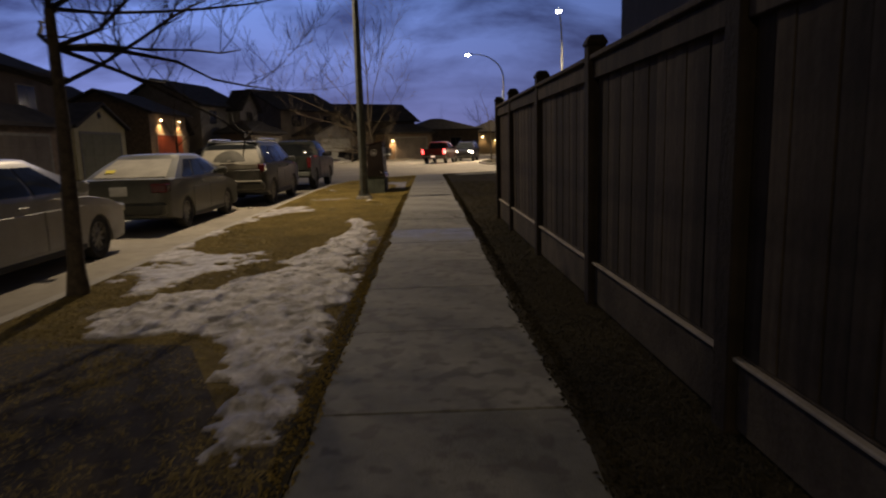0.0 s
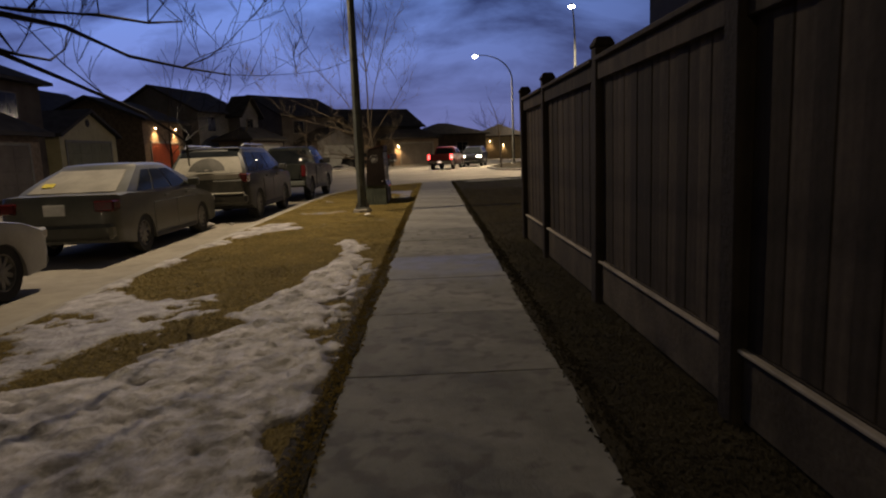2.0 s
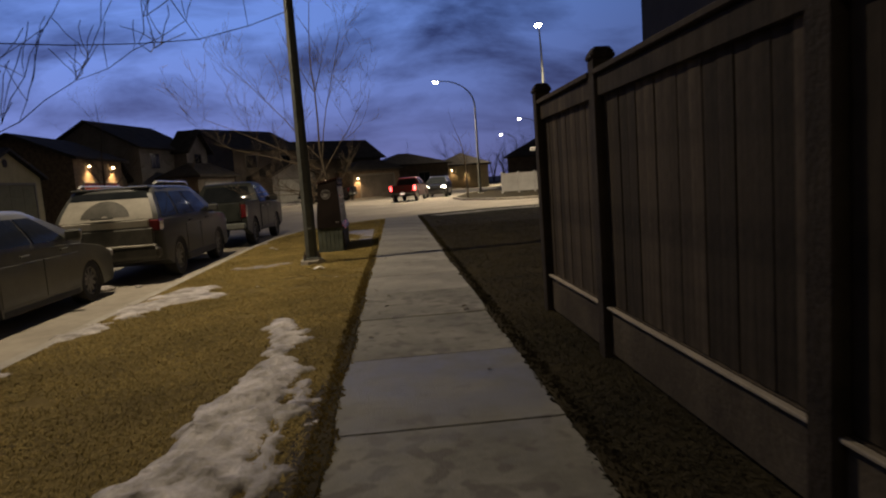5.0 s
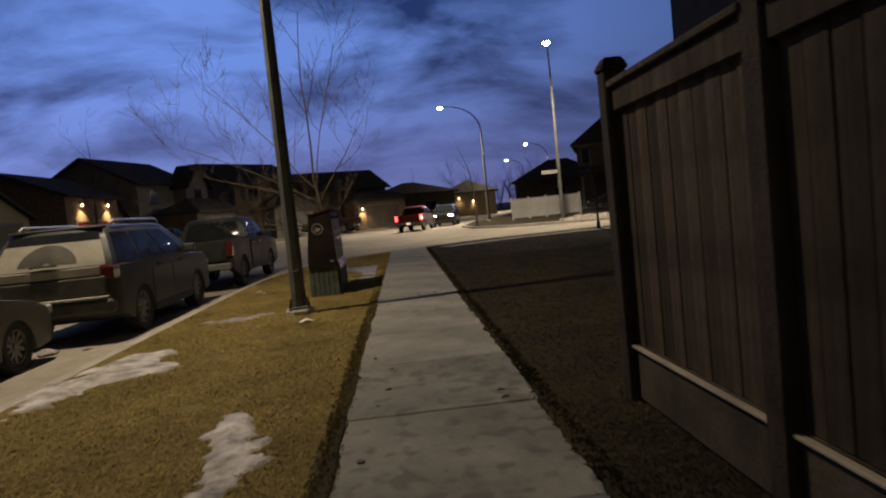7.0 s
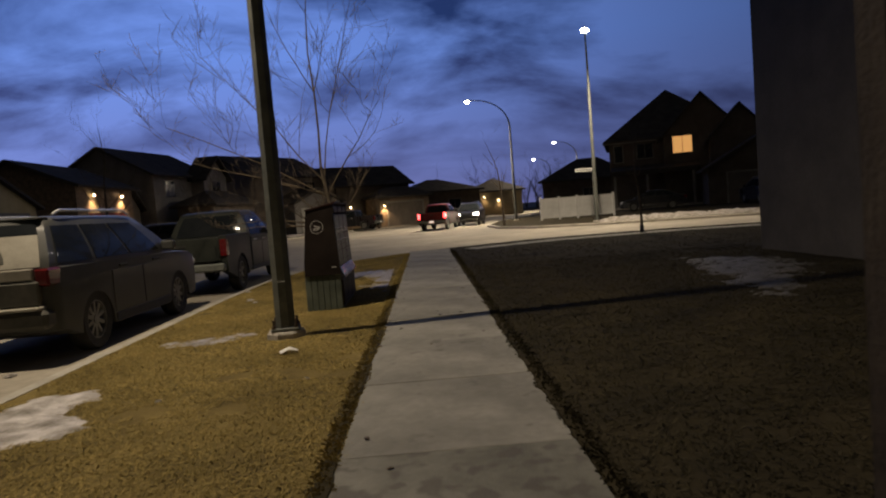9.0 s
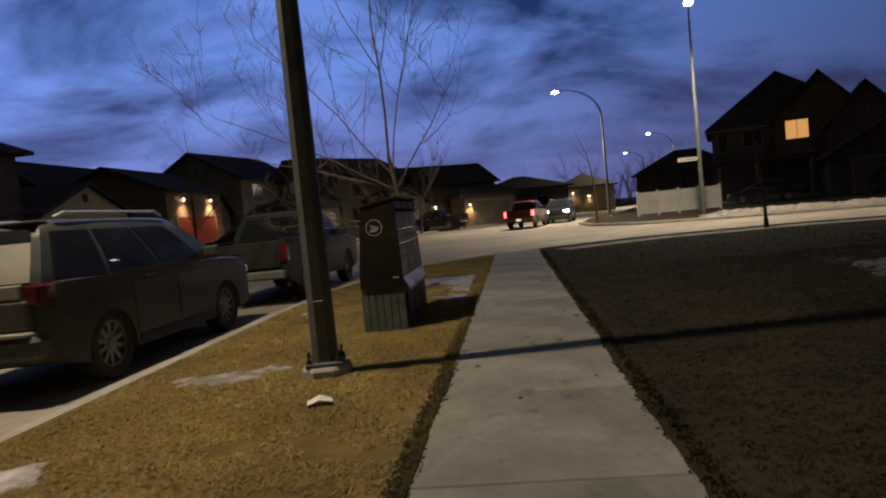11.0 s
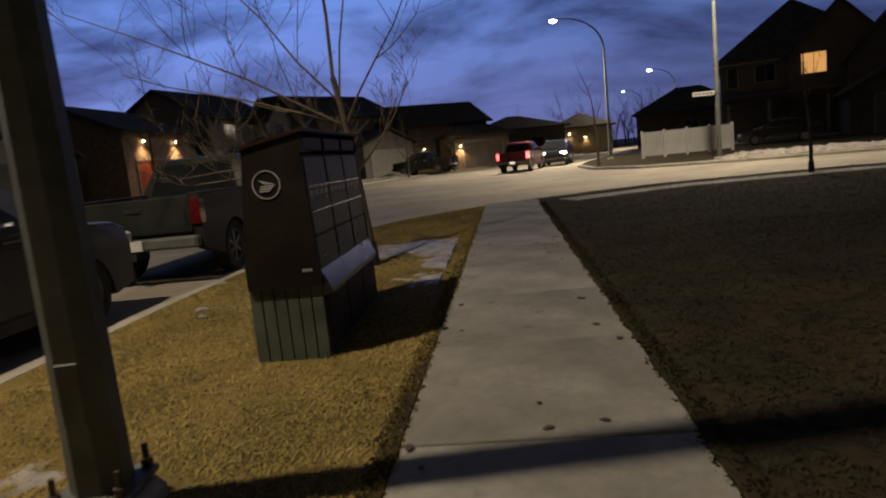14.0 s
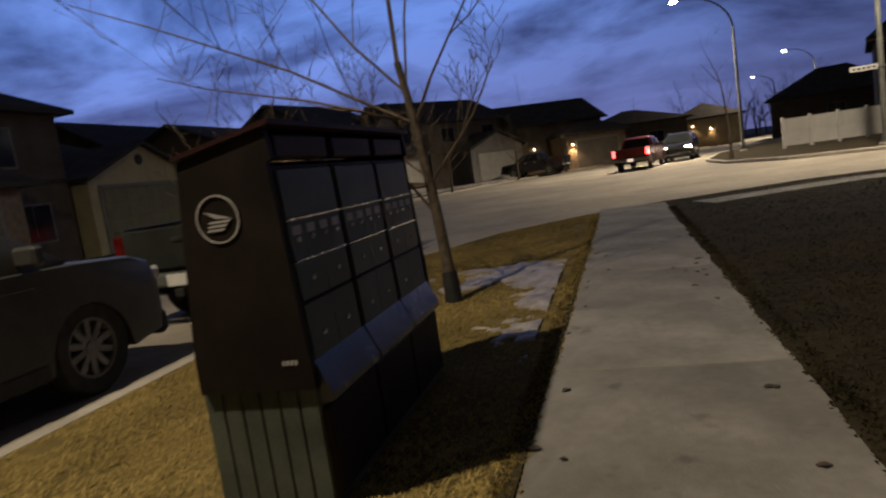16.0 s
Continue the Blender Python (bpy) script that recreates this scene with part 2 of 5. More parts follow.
M = {
    "soil": material("verge_soil", (0.085, 0.063, 0.022), (0.205, 0.152, 0.055), 1.1, 0.95, bump=0.6, bump_scale=55, fine=0.32, spec=0.1),
    "bare": material("bare_wet_soil", (0.022, 0.016, 0.010), (0.055, 0.040, 0.022), 2.2, 0.9, bump=0.9, bump_scale=40, fine=0.5),
    # lawn tone sits below the verge's: weak lamplight is put into the colour
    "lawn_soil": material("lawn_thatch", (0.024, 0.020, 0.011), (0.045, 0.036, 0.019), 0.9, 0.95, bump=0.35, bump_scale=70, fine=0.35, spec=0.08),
    "far_ground": material("far_ground", (0.05, 0.045, 0.03), (0.10, 0.085, 0.05), 0.12, 0.95, fine=0.3),
    "blades": material("dead_grass", (0.20, 0.150, 0.050), (0.34, 0.255, 0.088), 0.9, 0.85, fine=0.2, island=0.30, spec=0.1),
    # shaded counterpart of the verge blades, dimmed by colour for the lamp's falloff
    "lawn_blades": material("shade_toned_dead_grass", (0.026, 0.022, 0.012), (0.050, 0.041, 0.022), 0.9, 0.88, fine=0.2, island=0.35, spec=0.1),
    "concrete": stained_concrete("sidewalk_concrete", (0.150, 0.145, 0.116), (0.30, 0.288, 0.25), 0.75, 0.78),
    "spotted": stained_concrete("leaf_stained_concrete", (0.100, 0.096, 0.076), (0.215, 0.206, 0.175), 0.62, 0.78, 6.5, 0.755),
    "clean": stained_concrete("plain_sidewalk_concrete", (0.142, 0.135, 0.112), (0.268, 0.255, 0.223), 0.55, 0.78, 5.0, 0.90),
    "kerb": material("kerb_concrete", (0.28, 0.26, 0.22), (0.40, 0.37, 0.32), 2.0, 0.85, bump=0.3, bump_scale=50),
    "asphalt": material("salted_asphalt", (0.24, 0.215, 0.175), (0.36, 0.325, 0.265), 0.35, 0.88, bump=0.4, bump_scale=90, fine=0.3),
    "snow": material("old_snow", (0.17, 0.150, 0.118), (0.60, 0.56, 0.54), 4.2, 0.6, bump=1.0, bump_scale=20, fine=0.3),
    "dirty_snow": material("grey_slush", (0.16, 0.14, 0.115), (0.40, 0.37, 0.34), 5.0, 0.5, bump=0.9, bump_scale=22, fine=0.3),
    "slush_film": material("thin_slush_film", (0.045, 0.042, 0.036), (0.13, 0.122, 0.112), 4.0, 0.6, bump=0.7, bump_scale=24, fine=0.35),
    "fence": material("weathered_fence_wood", (0.026, 0.020, 0.014), (0.068, 0.053, 0.037), 2.4, 0.85, bump=0.18, bump_scale=30, fine=0.85, vary=0.38, spec=0.12, streak=18.0),
    "post": material("dark_post_wood", (0.018, 0.014, 0.011), (0.038, 0.030, 0.022), 3.0, 0.85, bump=0.5, bump_scale=30, fine=0.6, vary=0.15, spec=0.12, streak=24.0),
    "kick": material("pale_kickboard_wood", (0.042, 0.034, 0.025), (0.080, 0.066, 0.048), 3.0, 0.85, bump=0.4, bump_scale=30, fine=0.3, vary=0.2, spec=0.12),
    # light caught by the kickboard's top edge, put into a pale wood colour
    "kick_lit_edge": material("lit_edge_wood", (0.19, 0.165, 0.125), (0.30, 0.26, 0.20), 3.0, 0.85, fine=0.2),
    "steel": material("galvanised_steel", (0.085, 0.090, 0.082), (0.14, 0.147, 0.132), 5.0, 0.6, metal=0.2, bump=0.08, bump_scale=40, fine=0.2),
    "bolt": material("rusty_bolt_steel", (0.06, 0.05, 0.045), (0.13, 0.10, 0.08), 20, 0.6, metal=0.7, fine=0.3),
    "foot": material("pole_footing_concrete", (0.34, 0.31, 0.27), (0.46, 0.43, 0.38), 6, 0.9, bump=0.4, bump_scale=50),
    "mail_side": material("dark_brown_mailbox_paint", (0.014, 0.0105, 0.0095), (0.024, 0.018, 0.016), 3.0, 0.55, fine=0.15, bump=0.05, spec=0.1),
    "mail_door": material("grey_green_mailbox_paint", (0.060, 0.078, 0.080), (0.10, 0.125, 0.128), 3.0, 0.42, fine=0.15, bump=0.04, spec=0.2),
    "mail_base": material("ribbed_green_plastic", (0.060, 0.070, 0.058), (0.105, 0.120, 0.100), 5.0, 0.7, fine=0.25, bump=0.1, spec=0.15),
    "mail_ledge": material("blue_grey_ledge", (0.040, 0.045, 0.062), (0.065, 0.070, 0.095), 4.0, 0.24, fine=0.1, spec=0.6),
    "mail_hood": material("dark_maroon_mailbox_paint", (0.030, 0.012, 0.011), (0.048, 0.018, 0.016), 3.0, 0.5, fine=0.2, bump=0.05, spec=0.15),
    "mark": material("pale_decal", (0.42, 0.41, 0.40), (0.52, 0.51, 0.50), 8, 0.6, fine=0.1),
    "lock": material("worn_chrome", (0.5, 0.5, 0.5), (0.7, 0.7, 0.7), 20, 0.25, metal=0.9, fine=0.1),
    "bark": material("grey_brown_bark", (0.045, 0.035, 0.026), (0.11, 0.088, 0.064), 14, 0.9, bump=0.8, bump_scale=70, fine=0.3),
    "twig": material("bare_twigs", (0.085, 0.065, 0.045), (0.15, 0.12, 0.085), 10, 0.85, fine=0.2),
    # darker version of the twig colour, for the near tree only
    "dark_twig": material("dark_bare_twigs", (0.014, 0.011, 0.009), (0.032, 0.025, 0.019), 10, 0.85, fine=0.2),
    "far_twig": material("distant_bare_twigs", (0.03, 0.026, 0.024), (0.06, 0.05, 0.045), 3, 0.9, fine=0.2),
    "wrap": material("black_trunk_guard", (0.012, 0.012, 0.012), (0.025, 0.025, 0.025), 10, 0.6, fine=0.2),
    "silver": material("dusty_silver_paint", (0.27, 0.265, 0.24), (0.35, 0.34, 0.31), 2.0, 0.42, metal=0.35, fine=0.1, coat=0.4),
    "grey_car": material("dusty_grey_green_paint", (0.085, 0.086, 0.072), (0.125, 0.124, 0.104), 1.8, 0.42, metal=0.1, fine=0.12, coat=0.3),
    "suv_paint": material("dirty_grey_paint", (0.036, 0.037, 0.035), (0.062, 0.063, 0.057), 1.8, 0.45, metal=0.0, fine=0.2, coat=0.12),
    "truck_paint": material("dirty_dark_grey_paint", (0.015, 0.017, 0.015), (0.028, 0.031, 0.026), 1.8, 0.45, metal=0.0, fine=0.2, coat=0.08, spec=0.18),
    "dust": material("road_dust_film", (0.26, 0.24, 0.20), (0.36, 0.335, 0.28), 3.0, 0.75, fine=0.2),
    "dark_car": material("black_paint", (0.012, 0.012, 0.014), (0.025, 0.025, 0.028), 2.0, 0.3, metal=0.2, fine=0.1, coat=0.6),
    "red_car": material("dark_red_paint", (0.07, 0.008, 0.008), (0.11, 0.012, 0.012), 2.0, 0.35, metal=0.2, fine=0.1, coat=0.5),
    "glass": material("tinted_car_glass", (0.010, 0.012, 0.014), (0.016, 0.018, 0.020), 3.0, 0.05, fine=0.05, coat=0.0, spec=0.07),
    "dusty_glass": material("dust_coated_car_glass", (0.22, 0.205, 0.17), (0.31, 0.29, 0.24), 3.0, 0.65, fine=0.15),
    "wiped": material("thin_dust_film", (0.055, 0.053, 0.045), (0.095, 0.09, 0.075), 5.0, 0.5, fine=0.2),
    "trim": material("black_plastic_trim", (0.012, 0.012, 0.012), (0.03, 0.03, 0.028), 6, 0.6, fine=0.2),
    "tag": material("yellow_paper_tag", (0.60, 0.50, 0.06), (0.72, 0.60, 0.10), 9, 0.7, fine=0.1),
    "rubber": material("tyre_rubber", (0.014, 0.014, 0.013), (0.035, 0.033, 0.030), 8, 0.85, fine=0.3, bump=0.2, bump_scale=80),
    "rim": material("dirty_alloy", (0.14, 0.135, 0.125), (0.24, 0.235, 0.22), 9, 0.45, metal=0.6, fine=0.2),
    "tail_lens": material("red_lens", (0.06, 0.004, 0.004), (0.11, 0.007, 0.007), 6, 0.2, fine=0.1, coat=0.8),
    "lens": material("clear_lens", (0.45, 0.45, 0.43), (0.6, 0.6, 0.58), 6, 0.15, fine=0.1, coat=0.8),
    "plate": material("white_plate", (0.55, 0.55, 0.52), (0.68, 0.68, 0.65), 10, 0.5, fine=0.1),
    "paper": material("crumpled_white_paper", (0.66, 0.64, 0.60), (0.80, 0.78, 0.74), 14, 0.8, bump=0.3, bump_scale=20, fine=0.1),
    "leaf": material("wet_dead_leaf", (0.035, 0.025, 0.015), (0.08, 0.05, 0.025), 20, 0.7, fine=0.2, vary=0.3),
    "shingle": material("dark_asphalt_shingles", (0.045, 0.041, 0.038), (0.080, 0.073, 0.067), 1.5, 0.95, fine=0.35, bump=0.3, bump_scale=12, spec=0.1),
    "fascia": material("dull_white_fascia", (0.20, 0.19, 0.17), (0.28, 0.27, 0.24), 3, 0.7, fine=0.12),
    "barge": material("dark_brown_bargeboard", (0.045, 0.040, 0.034), (0.075, 0.066, 0.055), 3, 0.75, fine=0.15),
    "beige": material("beige_stucco", (0.46, 0.41, 0.24), (0.58, 0.52, 0.32), 1.6, 0.9, fine=0.14, bump=0.2),
    "tan": material("tan_vinyl_siding", (0.25, 0.22, 0.16), (0.33, 0.29, 0.21), 1.2, 0.8, fine=0.12, bump=0.1),
    "taupe": material("taupe_siding", (0.135, 0.117, 0.098), (0.20, 0.172, 0.145), 1.2, 0.85, fine=0.15, bump=0.1),
    "grey_siding": material("grey_siding", (0.22, 0.21, 0.20), (0.30, 0.285, 0.27), 1.2, 0.85, fine=0.15, bump=0.1),
    "dim_siding": material("deep_taupe_siding", (0.062, 0.056, 0.048), (0.090, 0.081, 0.070), 1.2, 0.85, fine=0.15, bump=0.1, spec=0.1),
    "umber_siding": material("dark_umber_siding", (0.10, 0.088, 0.074), (0.15, 0.13, 0.11), 1.2, 0.85, fine=0.15, bump=0.1, spec=0.1),
    "brown_siding": material("dark_brown_siding", (0.095, 0.078, 0.064), (0.15, 0.125, 0.10), 1.2, 0.85, fine=0.15, bump=0.1, spec=0.1),
    "stone": material("brown_stone_veneer", (0.16, 0.12, 0.085), (0.30, 0.23, 0.165), 5.0, 0.9, fine=0.3, bump=0.6, bump_scale=9),
    "red_door": material("red_stained_garage_door", (0.24, 0.050, 0.022), (0.36, 0.085, 0.035), 2.5, 0.6, fine=0.2),
    "pale_door": material("pale_garage_door", (0.42, 0.41, 0.37), (0.52, 0.51, 0.46), 2.0, 0.6, fine=0.1),
    "olive_door": material("olive_garage_door", (0.19, 0.185, 0.105), (0.25, 0.24, 0.145), 2.0, 0.6, fine=0.1),
    "pane": material("dark_window_glass", (0.012, 0.014, 0.018), (0.02, 0.022, 0.026), 3.0, 0.12, fine=0.05),
    "white_fence": material("white_vinyl", (0.60, 0.59, 0.57), (0.72, 0.71, 0.69), 2.0, 0.55, fine=0.08, vary=0.05),
    "sign": material("white_sign_sheet", (0.34, 0.34, 0.33), (0.42, 0.42, 0.40), 5, 0.5, fine=0.08),
    "sign_ink": material("dark_sign_ink", (0.02, 0.02, 0.025), (0.04, 0.04, 0.045), 5, 0.6),
    "fixture": material("dark_bronze_fixture", (0.03, 0.025, 0.02), (0.06, 0.05, 0.04), 9, 0.5, metal=0.5),
    "lamp_glow": glow("street_lamp_glow", (1.0, 0.93, 0.80), 60.0),
    "sconce_glow": glow("warm_bulb_glow", (1.0, 0.72, 0.38), 45.0),
    "window_glow": glow("lit_curtained_window", (1.0, 0.50, 0.16), 0.62),
    "dim_window_glow": glow("dimly_lit_window", (1.0, 0.66, 0.34), 0.5),
    "tail_glow": glow("lit_tail_lamp", (1.0, 0.06, 0.06), 9.0),
    "plate_glow": glow("lit_number_plate", (1.0, 0.75, 0.65), 0.7),
    "head_glow": glow("lit_headlamp", (1.0, 0.90, 0.72), 40.0),
}


M["damp"] = damp_concrete("damp_concrete", M["spotted"], 5.6, 8.0)


# ---- mesh tools ----
class Geo:
    """Vertices and faces collected for one part."""

    def __init__(self):
        self.v, self.f = [], []

    def add(self, verts, faces, m=None):
        n = len(self.v)
        self.v += [tuple(m @ Vector(p)) if m else tuple(p) for p in verts]
        self.f += [tuple(i + n for i in f) for f in faces]
        return self

    def box(self, x0, x1, y0, y1, z0, z1, b=0.0, m=None):
        """A block with chamfered edges."""
        if b <= 0:
            vs = [(x, y, z) for z in (z0, z1) for y in (y0, y1) for x in (x0, x1)]
            fs = [(0, 2, 3, 1), (4, 5, 7, 6), (0, 1, 5, 4), (2, 6, 7, 3), (0, 4, 6, 2), (1, 3, 7, 5)]
            return self.add(vs, fs, m)
        lo, hi = (x0, y0, z0), (x1, y1, z1)
        vs, ix = [], {}
        for s in range(8):
            sg = [(s >> k) & 1 for k in range(3)]
            for k in range(3):
                p = [(hi[a] if sg[a] else lo[a]) if a == k else ((hi[a] - b) if sg[a] else (lo[a] + b)) for a in range(3)]
                ix[s, k] = len(vs)
                vs.append(p)
        fs = []
        for k in range(3):
            a, c = [q for q in range(3) if q != k]
            for side in (0, 1):
                base = side << k
                fs.append([ix[base, k], ix[base | 1 << a, k], ix[base | 1 << a | 1 << c, k], ix[base | 1 << c, k]])
            for s1 in (0, 1):
                for s2 in (0, 1):
                    u, w = (s1 << a) | (s2 << c), (s1 << a) | (s2 << c) | (1 << k)
                    fs.append([ix[u, a], ix[w, a], ix[w, c], ix[u, c]])
        fs += [[ix[s, 0], ix[s, 1], ix[s, 2]] for s in range(8)]
        return self.add(vs, fs, m)

    def prism(self, poly, t0, t1, place):
        """A closed outline (a, b) drawn out from t0 to t1; place(a, b, t) gives the point."""
        n = len(poly)
        vs = [place(a, b, t0) for a, b in poly] + [place(a, b, t1) for a, b in poly]
        fs = [tuple(range(n))[::-1], tuple(range(n, 2 * n))] + [(i, (i + 1) % n, n + (i + 1) % n, n + i) for i in range(n)]
        return self.add(vs, fs)

    def rings(self, rings, cap=True, closed=False):
        """Skin over rings of equal length."""
        n, k = len(rings[0]), len(rings)
        vs = [p for r in rings for p in r]
        fs = []
        for j in range(k if closed else k - 1):
            for i in range(n):
                a, b = j * n + i, j * n + (i + 1) % n
                c, d = ((j + 1) % k) * n + (i + 1) % n, ((j + 1) % k) * n + i
                fs.append((a, b, c, d))
        if cap and not closed:
            fs += [tuple(range(n))[::-1], tuple(range((k - 1) * n, k * n))]
        return self.add(vs, fs)

    def tube(self, pts, radii, n=6):
        pts = [Vector(p) for p in pts]
        rs = []
        for i, p in enumerate(pts):
            d = (pts[min(i + 1, len(pts) - 1)] - pts[max(i - 1, 0)]).normalized()
            u = d.cross(Vector((0.31, 0.95, 0.05)) if abs(d.y) < 0.9 else Vector((1, 0, 0.1))).normalized()
            w = d.cross(u)
            r = radii[i]
            rs.append([tuple(p + r * (math.cos(a) * u + math.sin(a) * w)) for a in (2 * math.pi * j / n for j in range(n))])
        return self.rings(rs)

    def lathe(self, profile, n, place):
        """Outline (r, h) turned round; place(x, y, h)."""
        rs = [[place(r * math.cos(2 * math.pi * j / n), r * math.sin(2 * math.pi * j / n), h) for r, h in profile] for j in range(n)]
        return self.rings(rs, cap=False, closed=True)


def mesh_of(name, geo, mat, smooth=None):
    me = bpy.data.meshes.new(name)
    me.from_pydata(geo.v, [], geo.f)
    if len(geo.f) < 20000:
        bm = bmesh.new()
        bm.from_mesh(me)
        bmesh.ops.recalc_face_normals(bm, faces=bm.faces[:])
        bm.to_mesh(me)
        bm.free()
    me.materials.append(mat)
    if smooth:
        me.polygons.foreach_set("use_smooth", [True] * len(me.polygons))
        me.set_sharp_from_angle(angle=radians(smooth))
    me.update()
    return me


def part(name, geo, mat, parent=None, label="", smooth=None, at=None):
    ob = new(name, mesh_of(name, geo, mat, smooth))
    if parent:
        ob.parent = parent
    if at is not None:
        ob.matrix_basis = at
    return tagged(ob, label)


def thing(name, label, category, m=None, group="", kind=""):
    ob = new(name)
    ob.empty_display_size = 0.2
    if m is not None:
        ob.matrix_basis = m
    return tagged(ob, label, category, group, kind)


def fbm(x, y, s, seed=0.0, octaves=4):
    return noise.fractal(Vector((x * s, y * s, seed)), 1.0, 2.0, octaves)


def inside(poly, x, y):
    hit = False
    for (x0, y0), (x1, y1) in zip(poly, poly[1:] + poly[:1]):
        if (y0 > y) != (y1 > y) and x < x0 + (y - y0) * (x1 - x0) / (y1 - y0):
            hit = not hit
    return hit


def edge_gap(poly, x, y):
    """Distance to the outline, above zero inside."""
    best = 1e9
    for (x0, y0), (x1, y1) in zip(poly, poly[1:] + poly[:1]):
        dx, dy = x1 - x0, y1 - y0
        u = max(0.0, min(1.0, ((x - x0) * dx + (y - y0) * dy) / (dx * dx + dy * dy)))
        best = min(best, math.hypot(x - x0 - u * dx, y - y0 - u * dy))
    return best if inside(poly, x, y) else -best

# ---- ground, road, kerbs ----
ROAD_Z = -0.13
NEAR_EDGE = [(-3.25, -40), (-3.25, 19.5), (-3.12, 22.3), (-2.70, 24.7), (-1.8, 26.7), (-0.4, 28.1), (1.4, 29.2), (4.5, 30.3), (9, 30.2), (14, 28.6), (24, 24.5), (60, 6)]
LEFT_EDGE = [(-12.7, -60), (-12.7, 38), (-12.0, 48), (-10.2, 56), (-7.2, 63), (-2.5, 70.5), (4, 79), (12, 92), (30, 125)]
FAR_EDGE = [(60, 14), (26, 32.5), (16, 36.6), (10, 39.0), (6.6, 41.5), (5.0, 45), (4.9, 50), (6.6, 58), (11.5, 70), (20, 86), (38, 115)]


def sheet(name, outline, z, mat, label, category, kind="structure"):
    g = Geo()
    g.add([(x, y, z) for x, y in outline], [tuple(range(len(outline)))])
    return tagged(part(name, g, mat), label, category, kind=kind)


def raised(name, outline, z0, z1, mat, label):
    g = Geo().prism(outline, z0, z1, lambda a, b, t: (a, b, t))
    return tagged(part(name, g, mat), label, "lawn", kind="structure")


sheet("ground", [(-1500, -1500), (1500, -1500), (1500, 1500), (-1500, 1500)], ROAD_Z - 0.02, M["far_ground"], "brown winter ground that reaches the horizon", "ground")
sheet("road", [(-12.9, -60), (-3.2, -60), (-3.2, 18), (60, 2), (60, 40), (38, 120), (30, 130), (-12.9, 60)], ROAD_Z, M["asphalt"], "pale salt-stained asphalt street and junction", "road")
raised("ground_near_block", NEAR_EDGE + [(60, -40)], ROAD_Z - 0.02, -0.004, M["lawn_soil"], "brown corner-plot thatch and soil, darkened for weak lamplight")
raised("ground_left_block", LEFT_EDGE + [(30, 160), (-90, 160), (-90, -60)], ROAD_Z - 0.02, -0.01, M["lawn_soil"], "brown front lawns across the street")
raised("ground_far_block", FAR_EDGE + [(90, 115), (90, 14)], ROAD_Z - 0.02, -0.01, M["lawn_soil"], "brown lawns beyond the junction")


VERGE = [(-3.13, -40), (-3.13, 19.5), (-3.0, 22.3), (-2.58, 24.7), (-1.7, 26.6), (-0.3, 27.95), (0.02, 27.95), (-0.14, 10.0), (-0.64, -40)]
sheet("ground_verge", VERGE, 0.0, M["soil"], "straw-coloured thatch of the grass verge", "verge")
BARE = [(-3.1, -4), (-3.1, 2.7), (-2.7, 3.1), (-2.1, 2.9), (-1.3, 2.75), (-0.95, 2.0), (-0.62, 1.3), (-0.42, 1.6), (-0.36, 3.5), (-0.40, 6.0), (-0.34, 7.6), (-0.24, 8.8), (-0.165, 9.0), (-0.18, 7.0), (-0.20, 4.0), (-0.24, 0.5), (-0.3, -4)]
sheet("ground_bare_soil", BARE, 0.004, M["bare"], "bare dark soil and dead turf beside the snow", "soil")


def offset_line(line, d):
    out = []
    for i, (x, y) in enumerate(line):
        a, b = line[max(i - 1, 0)], line[min(i + 1, len(line) - 1)]
        dx, dy = b[0] - a[0], b[1] - a[1]
        k = math.hypot(dx, dy)
        out.append((x - dy / k * d, y + dx / k * d))
    return out


def kerb(name, line, side, label):
    outer, inner = offset_line(line, side * 0.02), offset_line(line, -side * 0.15)
    rs = []
    for (x0, y0), (x1, y1) in zip(outer, inner):
        mx, my = x0 + (x1 - x0) * 0.18, y0 + (y1 - y0) * 0.18
        rs.append([(x0, y0, ROAD_Z - 0.01), (x0, y0, -0.03), (mx, my, 0.006), (x1, y1, 0.006), (x1, y1, ROAD_Z - 0.01)])
    return tagged(part(name, Geo().rings(rs), M["kerb"]), label, "kerb", kind="structure")


kerb("kerb_near", NEAR_EDGE, 1, "worn pale concrete kerb along the grass verge")
kerb("kerb_left", LEFT_EDGE, -1, "worn concrete kerb across the street")
kerb("kerb_far", FAR_EDGE, 1, "worn concrete kerb beyond the junction")

# side walk of the cross street, a narrow band behind its own grass strip
band_a, band_b = offset_line(NEAR_EDGE[6:], -1.15), offset_line(NEAR_EDGE[6:], -2.0)
rs = [[(a[0], a[1], -0.02), (a[0], a[1], 0.012), (b[0], b[1], 0.012), (b[0], b[1], -0.02)] for a, b in zip(band_a, band_b)]
tagged(part("pavement_cross", Geo().rings(rs), M["concrete"]), "narrow concrete side walk along the cross street", "pavement", kind="structure")
# drives of the houses across the street
for y0, y1 in ((35.6, 41.2), (46.0, 52.4)):
    sheet("driveway", [(-19, y0), (-12.75, y0), (-12.75, y1), (-19, y1)], 0.002, M["kerb"], "pale concrete driveway before a garage", "driveway")

